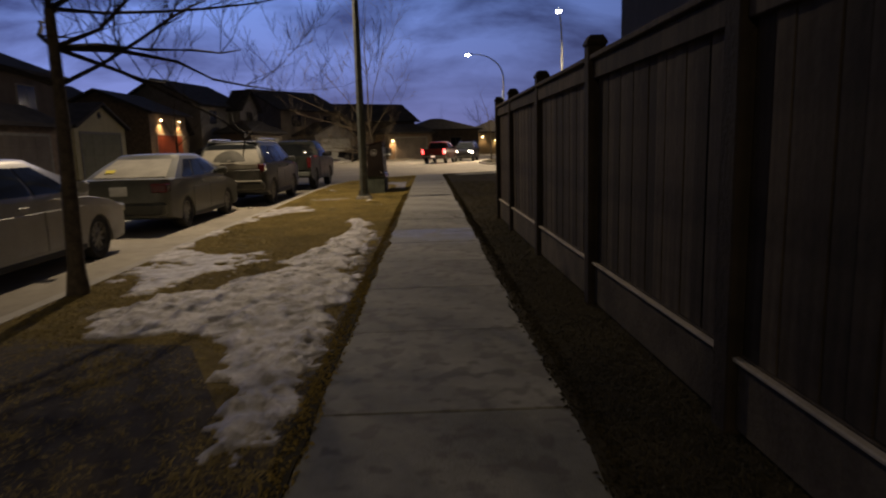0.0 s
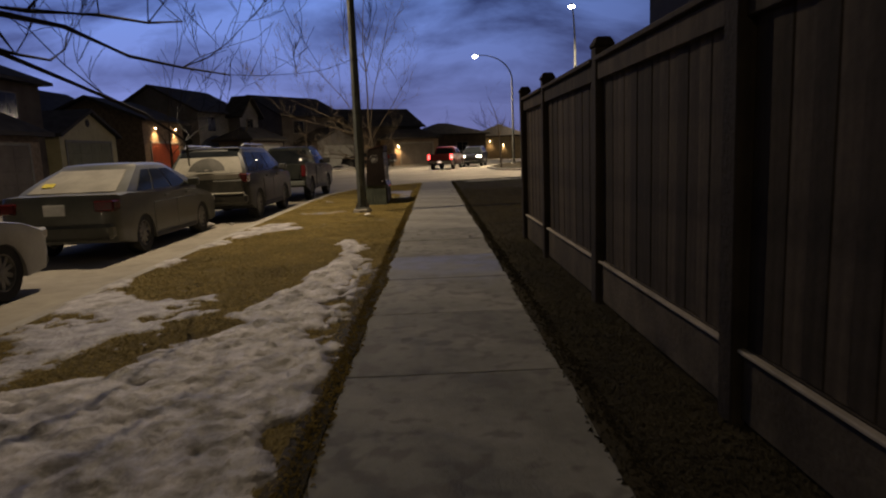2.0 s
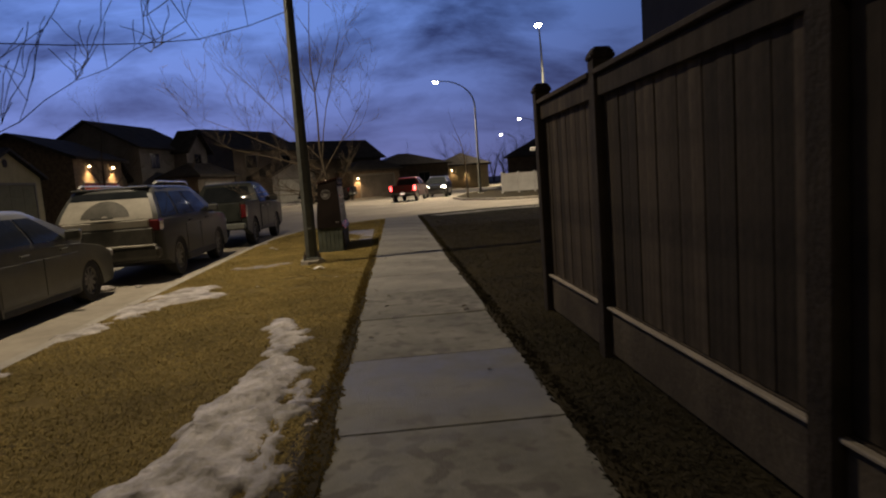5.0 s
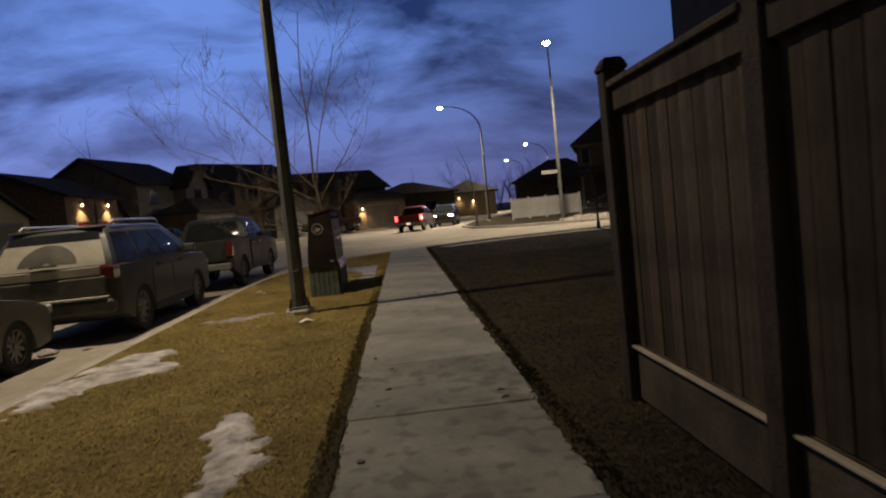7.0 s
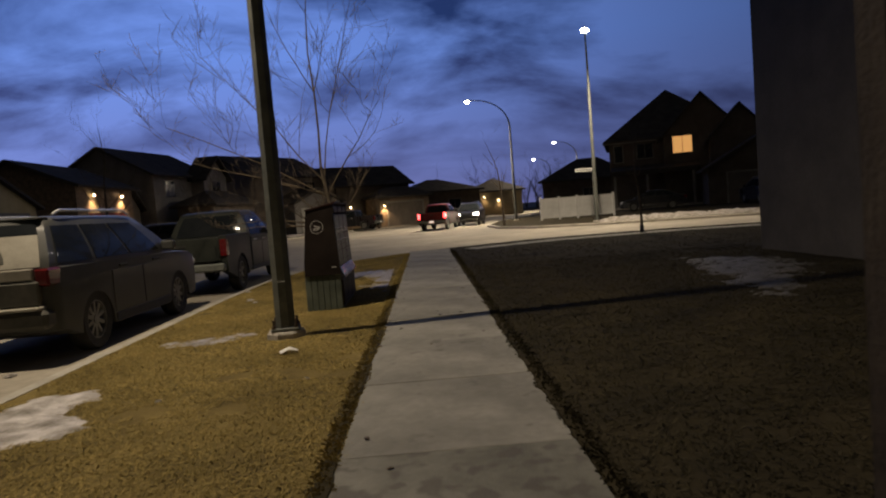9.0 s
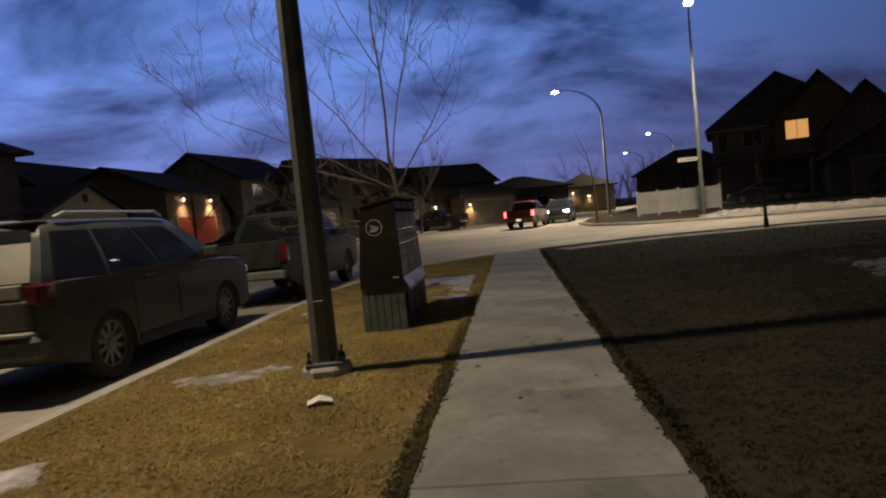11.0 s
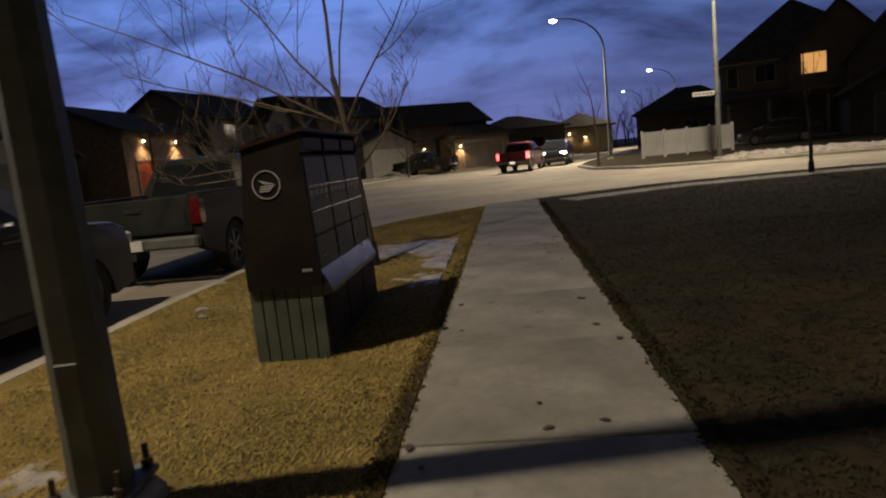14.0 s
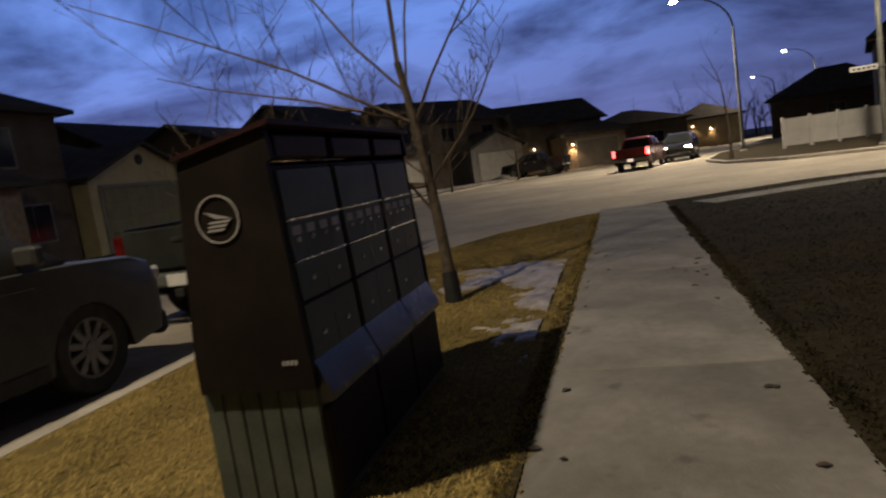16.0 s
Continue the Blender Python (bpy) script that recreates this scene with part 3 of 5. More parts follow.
# ---- snow left on the verge ----
SNOW = [
    ([(-0.50, 9.55), (-0.64, 9.1), (-0.47, 8.6), (-0.50, 6.8), (-0.44, 5.9), (-0.40, 5.0), (-0.36, 3.6), (-0.33, 2.9), (-0.34, 2.0), (-0.37, 1.35), (-0.55, 1.35), (-0.64, 1.7), (-0.88, 1.95), (-0.98, 2.55), (-1.25, 2.95), (-1.65, 3.1), (-2.15, 2.9), (-2.4, 3.6), (-2.25, 4.3), (-1.75, 4.75), (-1.45, 5.3), (-1.40, 6.0), (-1.18, 7.0), (-0.95, 8.3), (-0.87, 8.95), (-1.04, 9.4), (-1.10, 10.0), (-0.98, 10.65), (-0.78, 10.35)], 0.17, 0.055),
    ([(-2.75, 13.6), (-1.95, 12.45), (-2.6, 11.95), (-2.78, 10.7), (-3.02, 10.3), (-2.98, 9.0), (-2.95, 7.3), (-2.35, 6.7), (-2.6, 6.2), (-3.2, 6.3), (-3.2, 9.5), (-3.2, 12.6)], 0.16, 0.035),
    ([(-1.75, 6.2), (-2.3, 7.0), (-2.9, 6.3), (-3.0, 5.2), (-2.4, 4.6), (-1.9, 5.3)], 0.75, 0.022),
    ([(-1.5, 22.5), (-0.15, 22.9), (0.0, 21.0), (-0.1, 19.3), (-0.45, 19.3), (-0.6, 20.9), (-1.3, 21.6)], 0.85, 0.025),
    ([(-2.5, 15.5), (-2.2, 15.75), (-1.8, 15.6), (-1.85, 15.15)], 0.5, 0.014),
    ([(-2.85, 13.35), (-2.4, 13.6), (-2.25, 13.25), (-2.4, 13.05), (-2.85, 12.95)], 0.15, 0.03),
]


def snow_depth(x, y):
    best = -1.0
    for poly, rag, deep in SNOW:
        d = edge_gap(poly, x, y) + rag * (0.6 * fbm(x, y, 1.9, 3.1) + 0.5 * fbm(x, y, 7.0, 8.2, 4)) - (0.50 if y < 7.6 or x < -1.5 else 0.10) * max(0.0, fbm(x, y, 1.7, 12.5, 4) - 0.02)
        best = max(best, deep * min(1.0, d / 0.22))
    return best


def snow_patch(name, poly, rag, deep, step, label, mat):
    xs, ys = [p[0] for p in poly], [p[1] for p in poly]
    x0, x1, y0, y1 = min(xs) - rag, min(max(xs) + rag, -0.2) if max(xs) < 0.2 else max(xs) + rag, min(ys) - rag, max(ys) + rag
    nx, ny = int((x1 - x0) / step), int((y1 - y0) / step)
    h = {}
    for i in range(nx + 1):
        for j in range(ny + 1):
            x, y = x0 + i * step, y0 + j * step
            d = edge_gap(poly, x, y) + rag * (0.6 * fbm(x, y, 1.9, 3.1) + 0.5 * fbm(x, y, 7.0, 8.2, 4)) - (0.50 if y < 7.6 or x < -1.5 else 0.10) * max(0.0, fbm(x, y, 1.7, 12.5, 4) - 0.02)
            h[i, j] = (d, x, y, max(0.0, min(1.0, d / 0.22)) ** 0.7 * deep * (0.7 + 0.45 * fbm(x, y, 5.0, 1.7) + 0.5 * fbm(x, y, 14.0, 2.2, 3)))
    g, ix = Geo(), {}
    for (i, j), (d, x, y, z) in h.items():
        ix[i, j] = len(g.v)
        g.v.append((x + 0.01 * fbm(x, y, 9, 4.4, 2), y + 0.01 * fbm(x, y, 9, 6.4, 2), z + 0.002 if d > 0 else -0.03))
    for i in range(nx):
        for j in range(ny):
            q = [(i, j), (i + 1, j), (i + 1, j + 1), (i, j + 1)]
            if sum(h[k][0] > 0 for k in q) >= 1:
                g.f.append(tuple(ix[k] for k in q))
    return tagged(part(name, g, mat, smooth=50), label, "snow", kind="stuff")


snow_patch("snow_bank", *SNOW[0], 0.03, "melting grey-white snow bank along the side walk", M["snow"])
snow_patch("slush_edge", [(-0.34, 8.6), (-0.33, 5.0), (-0.34, 2.0), (-0.42, 1.0), (-0.70, 1.0), (-0.72, 2.5), (-0.66, 5.0), (-0.52, 8.6)], 0.30, 0.058, 0.03, "grey icy slush along the edge of the snow bank", M["dirty_snow"])
snow_patch("snow_strip", *SNOW[1], 0.05, "thin strip of melting snow beside the kerb", M["snow"])
snow_patch("snow_patch", *SNOW[2], 0.045, "ragged thin snow patches on dead grass", M["dirty_snow"])
snow_patch("snow_patch", *SNOW[3], 0.045, "icy snow remnants under the small tree", M["dirty_snow"])
snow_patch("snow_patch", *SNOW[4], 0.04, "thin icy film on the dead grass", M["dirty_snow"])
snow_patch("snow_patch", *SNOW[5], 0.04, "small melting snow patch on the verge", M["snow"])
snow_patch("snow_patch", [(-13.4, 27), (-13.4, 44), (-14.6, 45), (-15.8, 41), (-15.2, 36), (-16.2, 31), (-15.4, 27)], 1.6, 0.06, 0.16, "thin snow left on the front lawns across the street", M["snow"])
snow_patch("snow_patch", [(5.41, 20.09), (6.39, 19.34), (6.55, 18.07), (4.6, 15.33), (4.58, 16.0), (4.79, 17.46)], 0.7, 0.016, 0.07, "thin grey slush film on the lawn beside the house", M["slush_film"])
snow_patch("snow_ridge", [(9.5, 40.3), (16, 37.8), (22, 35.4), (22.5, 36.6), (15, 39.6), (10.5, 41.6)], 0.8, 0.22, 0.22, "low ploughed snow ridge beside the junction", M["dirty_snow"])
snow_patch("snow_ridge", [(-12.9, 53), (-11.2, 59), (-6.8, 66), (-7.6, 67), (-12.2, 60), (-13.8, 53)], 0.6, 0.16, 0.22, "low ploughed snow ridge before the houses", M["snow"])


# ---- grass ----
def walk_left(y):
    return -0.20 + 0.010 * (y - 4)


def grass(name, count, x0, x1, y0, y1, keep, mat, label, tall, seed):
    rng = random.Random(seed)
    verts, faces = [], []
    for _ in range(count):
        x, y = rng.uniform(x0, x1), rng.uniform(y0, y1)
        if not keep(x, y):
            continue
        for _ in range(3):
            a, l, h = rng.uniform(0, 6.283), tall * rng.uniform(0.6, 1.9), tall * rng.uniform(0.12, 0.5)
            bx, by = x + rng.uniform(-0.025, 0.025), y + rng.uniform(-0.025, 0.025)
            ca, sa, w = math.cos(a), math.sin(a), 0.0028 + 0.0022 * rng.random()
            n = len(verts)
            verts += [(bx - sa * w, by + ca * w, 0.0), (bx + sa * w, by - ca * w, 0.0), (bx + ca * l * 0.5 + sa * w * 0.7, by + sa * l * 0.5 - ca * w * 0.7, h),
                      (bx + ca * l * 0.5 - sa * w * 0.7, by + sa * l * 0.5 + ca * w * 0.7, h), (bx + ca * l, by + sa * l, h * rng.uniform(0.35, 1.1))]
            faces += [(n, n + 1, n + 2, n + 3), (n + 3, n + 2, n + 4)]
    g = Geo()
    g.v, g.f = verts, faces
    return tagged(part(name, g, mat), label, "grass", kind="stuff")


def verge_keep(x, y):
    if x > walk_left(y) + 0.02 + 0.06 * fbm(x, y, 4.0, 7.7, 3) or abs(x + 1.22) < 0.24 and abs(y - 15.34) < 0.24 or -1.25 < x < -0.76 and 17.12 < y < 18.87:
        return False
    if y < 8.0 and x > walk_left(y) - 0.14 - 0.08 * fbm(x, y, 3, 2.2):
        return False
    thin = fbm(x, y, 1.3, 5.5)
    if y < 2.9 and x < -0.75 and thin < 0.5:
        return random.random() < 0.25
    return snow_depth(x, y) < 0.01 and thin > -0.55


def near_lawn_keep(x, y):
    return x > walk_left(y) + 1.25 - 0.06 * fbm(x, y, 4.0, 9.7, 3) and not (y < 9.9 and x > 1.85)


def corner_keep(x, y):
    return edge_gap(NEAR_EDGE + [(60, -40)], x, y) > 0.17 and not (walk_left(y) + 0.03 < x < walk_left(y) + 1.26)


grass("verge_grass", 80000, -3.08, 0.05, -1.0, 20.0, verge_keep, M["blades"], "matted yellow-brown dead grass on the verge", 0.034, 1)
grass("verge_grass", 26000, -3.08, 0.12, 20.0, 28.3, lambda x, y: verge_keep(x, y) and corner_keep(x, y), M["blades"], "matted yellow-brown dead grass at the corner", 0.036, 2)
# these blades carry the lamp's falloff in their darker colour
grass("fence_grass", 13000, 1.05, 1.86, -1.0, 9.9, near_lawn_keep, M["lawn_blades"], "dead grass between side walk and fence, darkened for weak lamplight", 0.035, 3)
grass("lawn_grass", 42000, 1.1, 7.5, 9.9, 22.0, near_lawn_keep, M["lawn_blades"], "brown dead lawn grass on the corner plot, darkened for weak lamplight", 0.035, 4)
grass("lawn_grass", 22000, 1.3, 16.0, 22.0, 31.0, corner_keep, M["lawn_blades"], "brown dead lawn grass by the junction, darkened for weak lamplight", 0.045, 5)


# ---- street lamps ----
def street_lamp(m, lit, label, reach=2.9, watts=STREET_WATTS, light=True, spread=166, tilt=10.0):
    """Tapered octagonal pole with a long curved arm towards local -x."""
    lamp = thing("street_lamp", label, "street lamp", m, "street lamps")
    g = Geo()
    rs = [[(r * math.cos(math.pi / 8 + j * math.pi / 4), r * math.sin(math.pi / 8 + j * math.pi / 4), z) for j in range(8)] for z, r in ((0.13, 0.114), (3.0, 0.096), (6.0, 0.075), (7.0, 0.068))]
    g.rings(rs)
    part("pole", g, M["steel"], lamp)
    pts = [(-(1 - math.cos(a)) * reach * 0.96, 0, 7.0 + 2.25 * math.sin(a) * (1 - 0.04 * a)) for a in (i * math.pi / 2 / 12 for i in range(13))]
    part("arm", Geo().tube(pts, [0.066 - 0.003 * i for i in range(13)], 8), M["steel"], lamp, smooth=60)
    end = pts[-1]
    head = Geo()
    prof = [(0.30, 0.0, 0.035), (0.22, 0.0, 0.075), (0.0, 0.01, 0.115), (-0.25, 0.015, 0.12), (-0.42, 0.01, 0.07)]
    rings = []
    for dx, dz, w in prof:
        rings.append([(end[0] + dx - 0.1, w * math.cos(2 * math.pi * j / 10), end[2] + dz + 0.62 * w * math.sin(2 * math.pi * j / 10)) for j in range(10)])
    head.rings(rings)
    part("lamp_head", head, M["steel"], lamp, "grey luminaire head", smooth=50)
    lens = Geo().lathe([(0.002, -0.02), (0.16, -0.02), (0.19, -0.07), (0.13, -0.15), (0.002, -0.18)], 14, lambda x, y, h: (end[0] - 0.28 + x * 1.25, y, end[2] + h))
    part("lens", lens, M["lamp_glow"] if lit else M["lens"], lamp, "glowing white lamp lens", smooth=60)
    base = Geo().box(-0.155, 0.155, -0.155, 0.155, 0.10, 0.135, 0.006)
    part("base_plate", base, M["steel"], lamp)
    foot = Geo()
    foot.rings([[(r * math.cos(math.pi / 8 + j * math.pi / 4), r * math.sin(math.pi / 8 + j * math.pi / 4), z) for j in range(8)] for z, r in ((-0.1, 0.225), (0.075, 0.22), (0.10, 0.20))])
    part("footing", foot, M["foot"], lamp, "pale concrete footing")
    for sx in (-1, 1):
        for sy in (-1, 1):
            b = Geo()
            b.rings([[(sx * 0.122 + 0.026 * math.cos(j * math.pi / 3), sy * 0.122 + 0.026 * math.sin(j * math.pi / 3), z) for j in range(6)] for z in (0.13, 0.17)])
            b.rings([[(sx * 0.122 + 0.013 * math.cos(j * math.pi / 3), sy * 0.122 + 0.013 * math.sin(j * math.pi / 3), z) for j in range(6)] for z in (0.165, 0.235)])
            part("bolt", b, M["bolt"], lamp)
    hatch = Geo().box(-0.045, 0.045, -0.112, -0.098, 0.42, 0.66, 0.006)
    part("hand_hole_cover", hatch, M["steel"], lamp)
    if light:
        at = m @ Vector((end[0] - 0.28, 0, end[2] - 0.26))
        lamp_light("street_lamp_light", at, watts, LAMP_COLOUR, 0.10, spread, (m.to_3x3() @ Matrix.Rotation(radians(tilt), 3, "Y")).to_euler())
    return lamp


street_lamp(pose(-1.19, 15.34, -0.02, 0, 0, 8), True, "tall grey steel street lamp with bolted base on the verge")
# unseen lamp assumed from the spacing, overdriven to brighten fence and near ground
street_lamp(pose(-1.22, -25.4, -0.02, 0, 0, 4), True, "unseen street lamp added behind the start, placed by the lamp spacing", watts=9000, spread=174, tilt=0.0)
street_lamp(pose(7.75, 56.0, -0.02, 0, 0, 2), True, "tall street lamp with curved arm, lit, beyond the junction", watts=8000, spread=150)
street_lamp(pose(9.65, 41.0, -0.02, 0, 0, 74), True, "tall lit street lamp carrying a street name sign", watts=5200, spread=146, tilt=0.0)
street_lamp(pose(22.6, 95.0, -0.02, 0, 0, 5), True, "distant lit street lamp", watts=9000)
street_lamp(pose(25.6, 127.0, -0.02, 0, 0, 5), True, "distant lit street lamp", light=False)

sign = thing("street_sign", "white street name sign clamped to a lamp pole", "sign", pose(9.65, 41.0, 0, 0, 0, 0))
part("sign_blade", Geo().box(-0.98, -0.09, -0.012, 0.012, 2.62, 2.80, 0.004), M["sign"], sign)
for i in range(5):
    part("lettering", Geo().box(-0.90 + i * 0.155, -0.80 + i * 0.155, -0.0165, -0.0125, 2.68, 2.74), M["sign_ink"], sign)
part("bracket", Geo().box(-0.12, 0.10, -0.11, 0.11, 2.67, 2.71, 0.004), M["steel"], sign)


# ---- timber fence ----
POSTS = [-8.4, -5.95, -3.55, -1.2, 1.15, 3.52, 5.89, 8.19, 9.80]
FX = 1.74
fence = thing("fence", "tall weathered brown wooden board fence with pale kickboards", "fence", Matrix.Identity(4))
g = Geo().box(-0.07, 0.07, -0.07, 0.07, -0.02, 2.05, 0.008)
g.box(-0.082, 0.082, -0.082, 0.082, 2.05, 2.09, 0.012)
g.rings([[(sx * k, sy * k, z) for sx, sy in ((-1, -1), (1, -1), (1, 1), (-1, 1))] for z, k in ((2.09, 0.075), (2.13, 0.05), (2.135, 0.03))])
post_mesh = mesh_of("post", g, M["post"])


def shared(name, mesh, parent, m):
    ob = new(name, mesh)
    ob.parent, ob.matrix_basis = parent, m
    return ob


fr = random.Random(5)
for y in POSTS:
    shared("post", post_mesh, fence, pose(FX, y, 0.0, fr.uniform(-0.4, 0.4), fr.uniform(-0.4, 0.4), fr.uniform(-2, 2)))
board_mesh = mesh_of("board", Geo().box(-0.009, 0.009, -0.0675, 0.0675, 0.0, 1.50, 0.003), M["fence"])
for a, b in zip(POSTS, POSTS[1:]):
    y0, y1 = a + 0.072, b - 0.072
    part("kickboard", Geo().box(FX - 0.022, FX + 0.016, y0, y1, 0.03, 0.345, 0.004), M["kick"], fence, "pale kickboard")
    # added strip that draws the lit top edge of the kickboard
    part("kickboard_cap", Geo().box(FX - 0.05, FX - 0.013, y0, y1, 0.3465, 0.366, 0.005), M["kick_lit_edge"], fence, "pale ledge coloured as the board's lit top edge")
    part("bottom_rail", Geo().box(FX - 0.011, FX + 0.03, y0, y1, 0.336, 0.372, 0.003), M["fence"], fence)
    part("fascia_rail", Geo().box(FX - 0.045, FX - 0.006, y0, y1, 1.80, 1.935, 0.005), M["fence"], fence)
    part("cap_rail", Geo().box(FX - 0.075, FX + 0.075, y0 - 0.01, y1 + 0.01, 1.942, 1.98, 0.006), M["fence"], fence)
    n = max(1, round((y1 - y0) / 0.138))
    w = (y1 - y0) / n
    for i in range(n):
        shared("board", board_mesh, fence, Matrix.LocRotScale((FX + (0.006 if i % 2 else 0.002), y0 + (i + 0.5) * w, 0.372 + fr.uniform(0, 0.006)), Euler((fr.uniform(-0.004, 0.004), 0, fr.uniform(-0.02, 0.02))), (1, w / 0.1365, 1)))


# ---- community mailbox ----
def mailbox():
    x0, x1, y0, y1 = -1.22, -0.80, 17.12, 18.74
    box = thing("community_mailbox", "dark brown community mailbox with three banks of grey doors", "mailbox", pose(0, 0, 0, 0, 0, 0))
    side = [(x0 - 0.03, 0.50), (x0 - 0.03, 0.66), (x0 + 0.055, 1.415), (x1 + 0.02, 1.495), (x1 + 0.035, 1.375), (x1 + 0.012, 1.36), (x1 + 0.055, 0.50)]
    for a, b in ((y0, y0 + 0.03), (y1 - 0.03, y1)):
        part("side_panel", Geo().prism(side, a, b, lambda p, q, t: (p, t, q)), M["mail_side"], box)
    part("back_panel", Geo().prism([(x0 - 0.028, 0.50), (x0 - 0.028, 0.66), (x0 + 0.056, 1.40), (x0 + 0.08, 1.40), (x0 - 0.006, 0.66), (x0 - 0.006, 0.50)], y0 + 0.032, y1 - 0.032, lambda p, q, t: (p, t, q)), M["mail_side"], box)
    roof = [(x0 + 0.04, 1.418), (x0 + 0.04, 1.436), (x1 + 0.05, 1.518), (x1 + 0.05, 1.498)]
    part("roof", Geo().prism(roof, y0 - 0.012, y1 + 0.012, lambda p, q, t: (p, t, q)), M["mail_hood"], box, "dark maroon sloping roof")
    bank = (y1 - y0 - 0.06) / 3
    for k in range(3):
        a, b = y0 + 0.032 + k * bank, y0 + 0.028 + (k + 1) * bank
        shell = part("door_bank", Geo().prism([(x1 - 0.10, 0.53), (x1 - 0.10, 1.35), (x1 + 0.006, 1.35), (x1 + 0.035, 0.53)], a + 0.012, b - 0.012, lambda p, q, t: (p, t, q)), M["mail_side"], box)
        part("visor_slot", Geo().box(x1 - 0.06, x1 + 0.022, a + 0.03, b - 0.03, 1.375, 1.468, 0.008), M["mail_hood"], box, "maroon hood block")
        rows = [(1.335, 1.145), (1.137, 0.985), (0.977, 0.825), (0.817, 0.545)]
        for r, (top, low) in enumerate(rows):
            cols = (4 if r in (1,) else 2) if r < 3 else 2
            if r == 0:
                cols = 1
            for c in range(cols):
                ya, yb = a + 0.022 + (b - a - 0.044) * c / cols, a + 0.018 + (b - a - 0.044) * (c + 1) / cols
                lean = lambda z: x1 + 0.006 + (1.35 - z) * 0.0354
                door = Geo().prism([(lean(low) + 0.001, low), (lean(top) + 0.001, top), (lean(top) + 0.013, top - 0.004), (lean(low) + 0.013, low + 0.004)], ya, yb, lambda p, q, t: (p, t, q))
                d = part("door", door, M["mail_door"], shell)
                if r > 0:
                    zc, yc = (top + low) / 2, (ya + yb) / 2
                    part("lock", Geo().lathe([(0.001, 0.0), (0.011, 0.0), (0.011, 0.006), (0.001, 0.007)], 8, lambda x, y, h: (lean(zc) + 0.013 + h, yc + x, zc + y)), M["lock"], d)
                if r == 1:
                    part("number_label", Geo().box(lean(top) + 0.0135, lean(top) + 0.0165, ya + 0.025, yb - 0.025, low + 0.095, low + 0.13), M["mark"], d)
        # highlights on the row edges, drawn as added bright metal strips
        for z in (1.141, 0.981):
            xf = x1 + 0.006 + (1.35 - z) * 0.0354
            part("divider", Geo().box(xf, xf + 0.019, a + 0.02, b - 0.02, z - 0.005, z + 0.005, 0.001), M["lock"], shell, "row divider in bright metal for its edge highlight")
        ledge = [(x1 + 0.03, 0.50), (x1 + 0.03, 0.60), (x1 + 0.045, 0.60), (x1 + 0.105, 0.47), (x1 + 0.105, 0.44), (x1 + 0.03, 0.42)]
        part("ledge", Geo().prism(ledge, a + 0.006, b - 0.006, lambda p, q, t: (p, t, q)), M["mail_ledge"], box, "blue-grey sloping ledge")
        part("apron", Geo().box(x1 - 0.02, x1 + 0.075, a + 0.004, b - 0.004, 0.05, 0.418, 0.012), M["mail_side"], box)
    rib, n = [], 6
    for i in range(n):
        u0, u1, wide = i / n, (i + 1) / n, x1 - x0 + 0.085
        for u, d in ((u0, 0.0), (u0 + 0.012, 0.014), (u1 - 0.012, 0.014), (u1, 0.0)):
            rib.append((x0 - 0.04 + u * wide, -d))
    outline = [(x, y0 + 0.035 + dy) for x, dy in rib] + [(x, y1 - 0.035 - dy) for x, dy in reversed(rib)]
    part("pedestal", Geo().prism(outline, -0.02, 0.498, lambda p, q, t: (p, q, t)), M["mail_base"], box, "ribbed dark green plastic pedestal")
    # round emblem on the near end
    cx, cz, f, e = -1.028, 1.183, y0 - 0.002, 0.83
    ring = Geo().lathe([(0.086, 0.0), (0.0925, 0.0), (0.0925, 0.003), (0.086, 0.003)], 40, lambda x, y, h: (cx + x, f - h, cz + y))
    part("emblem_ring", ring, M["mark"], box, "thin pale ring")
    wedge = Geo().prism([(cx - 0.065 * e, cz + 0.04 * e), (cx + 0.075 * e, cz - 0.002 * e), (cx - 0.012 * e, cz + 0.004 * e)], 0.0, 0.003, lambda p, q, t: (p, f - t, q))
    part("emblem_wedge", wedge, M["mark"], box, "pale wedge mark")
    for i in range(3):
        part("emblem_bar", Geo().prism([(cx + e * (-0.045 - 0.006 * i), cz + e * (-0.008 - 0.018 * i)), (cx + e * (0.07 - 0.018 * i), cz + e * (-0.006 - 0.018 * i)), (cx + e * (0.055 - 0.018 * i), cz + e * (-0.018 - 0.018 * i)), (cx + e * (-0.05 - 0.006 * i), cz + e * (-0.018 - 0.018 * i))], 0.0, 0.003, lambda p, q, t: (p, f - t, q)), M["mark"], box, "pale bar mark")
    for i in range(4):
        part("lettering", Geo().box(-0.865 + i * 0.017, -0.855 + i * 0.017, y0 - 0.004, y0 - 0.001, 0.60, 0.617), M["mark"], box)
    return box


mailbox()


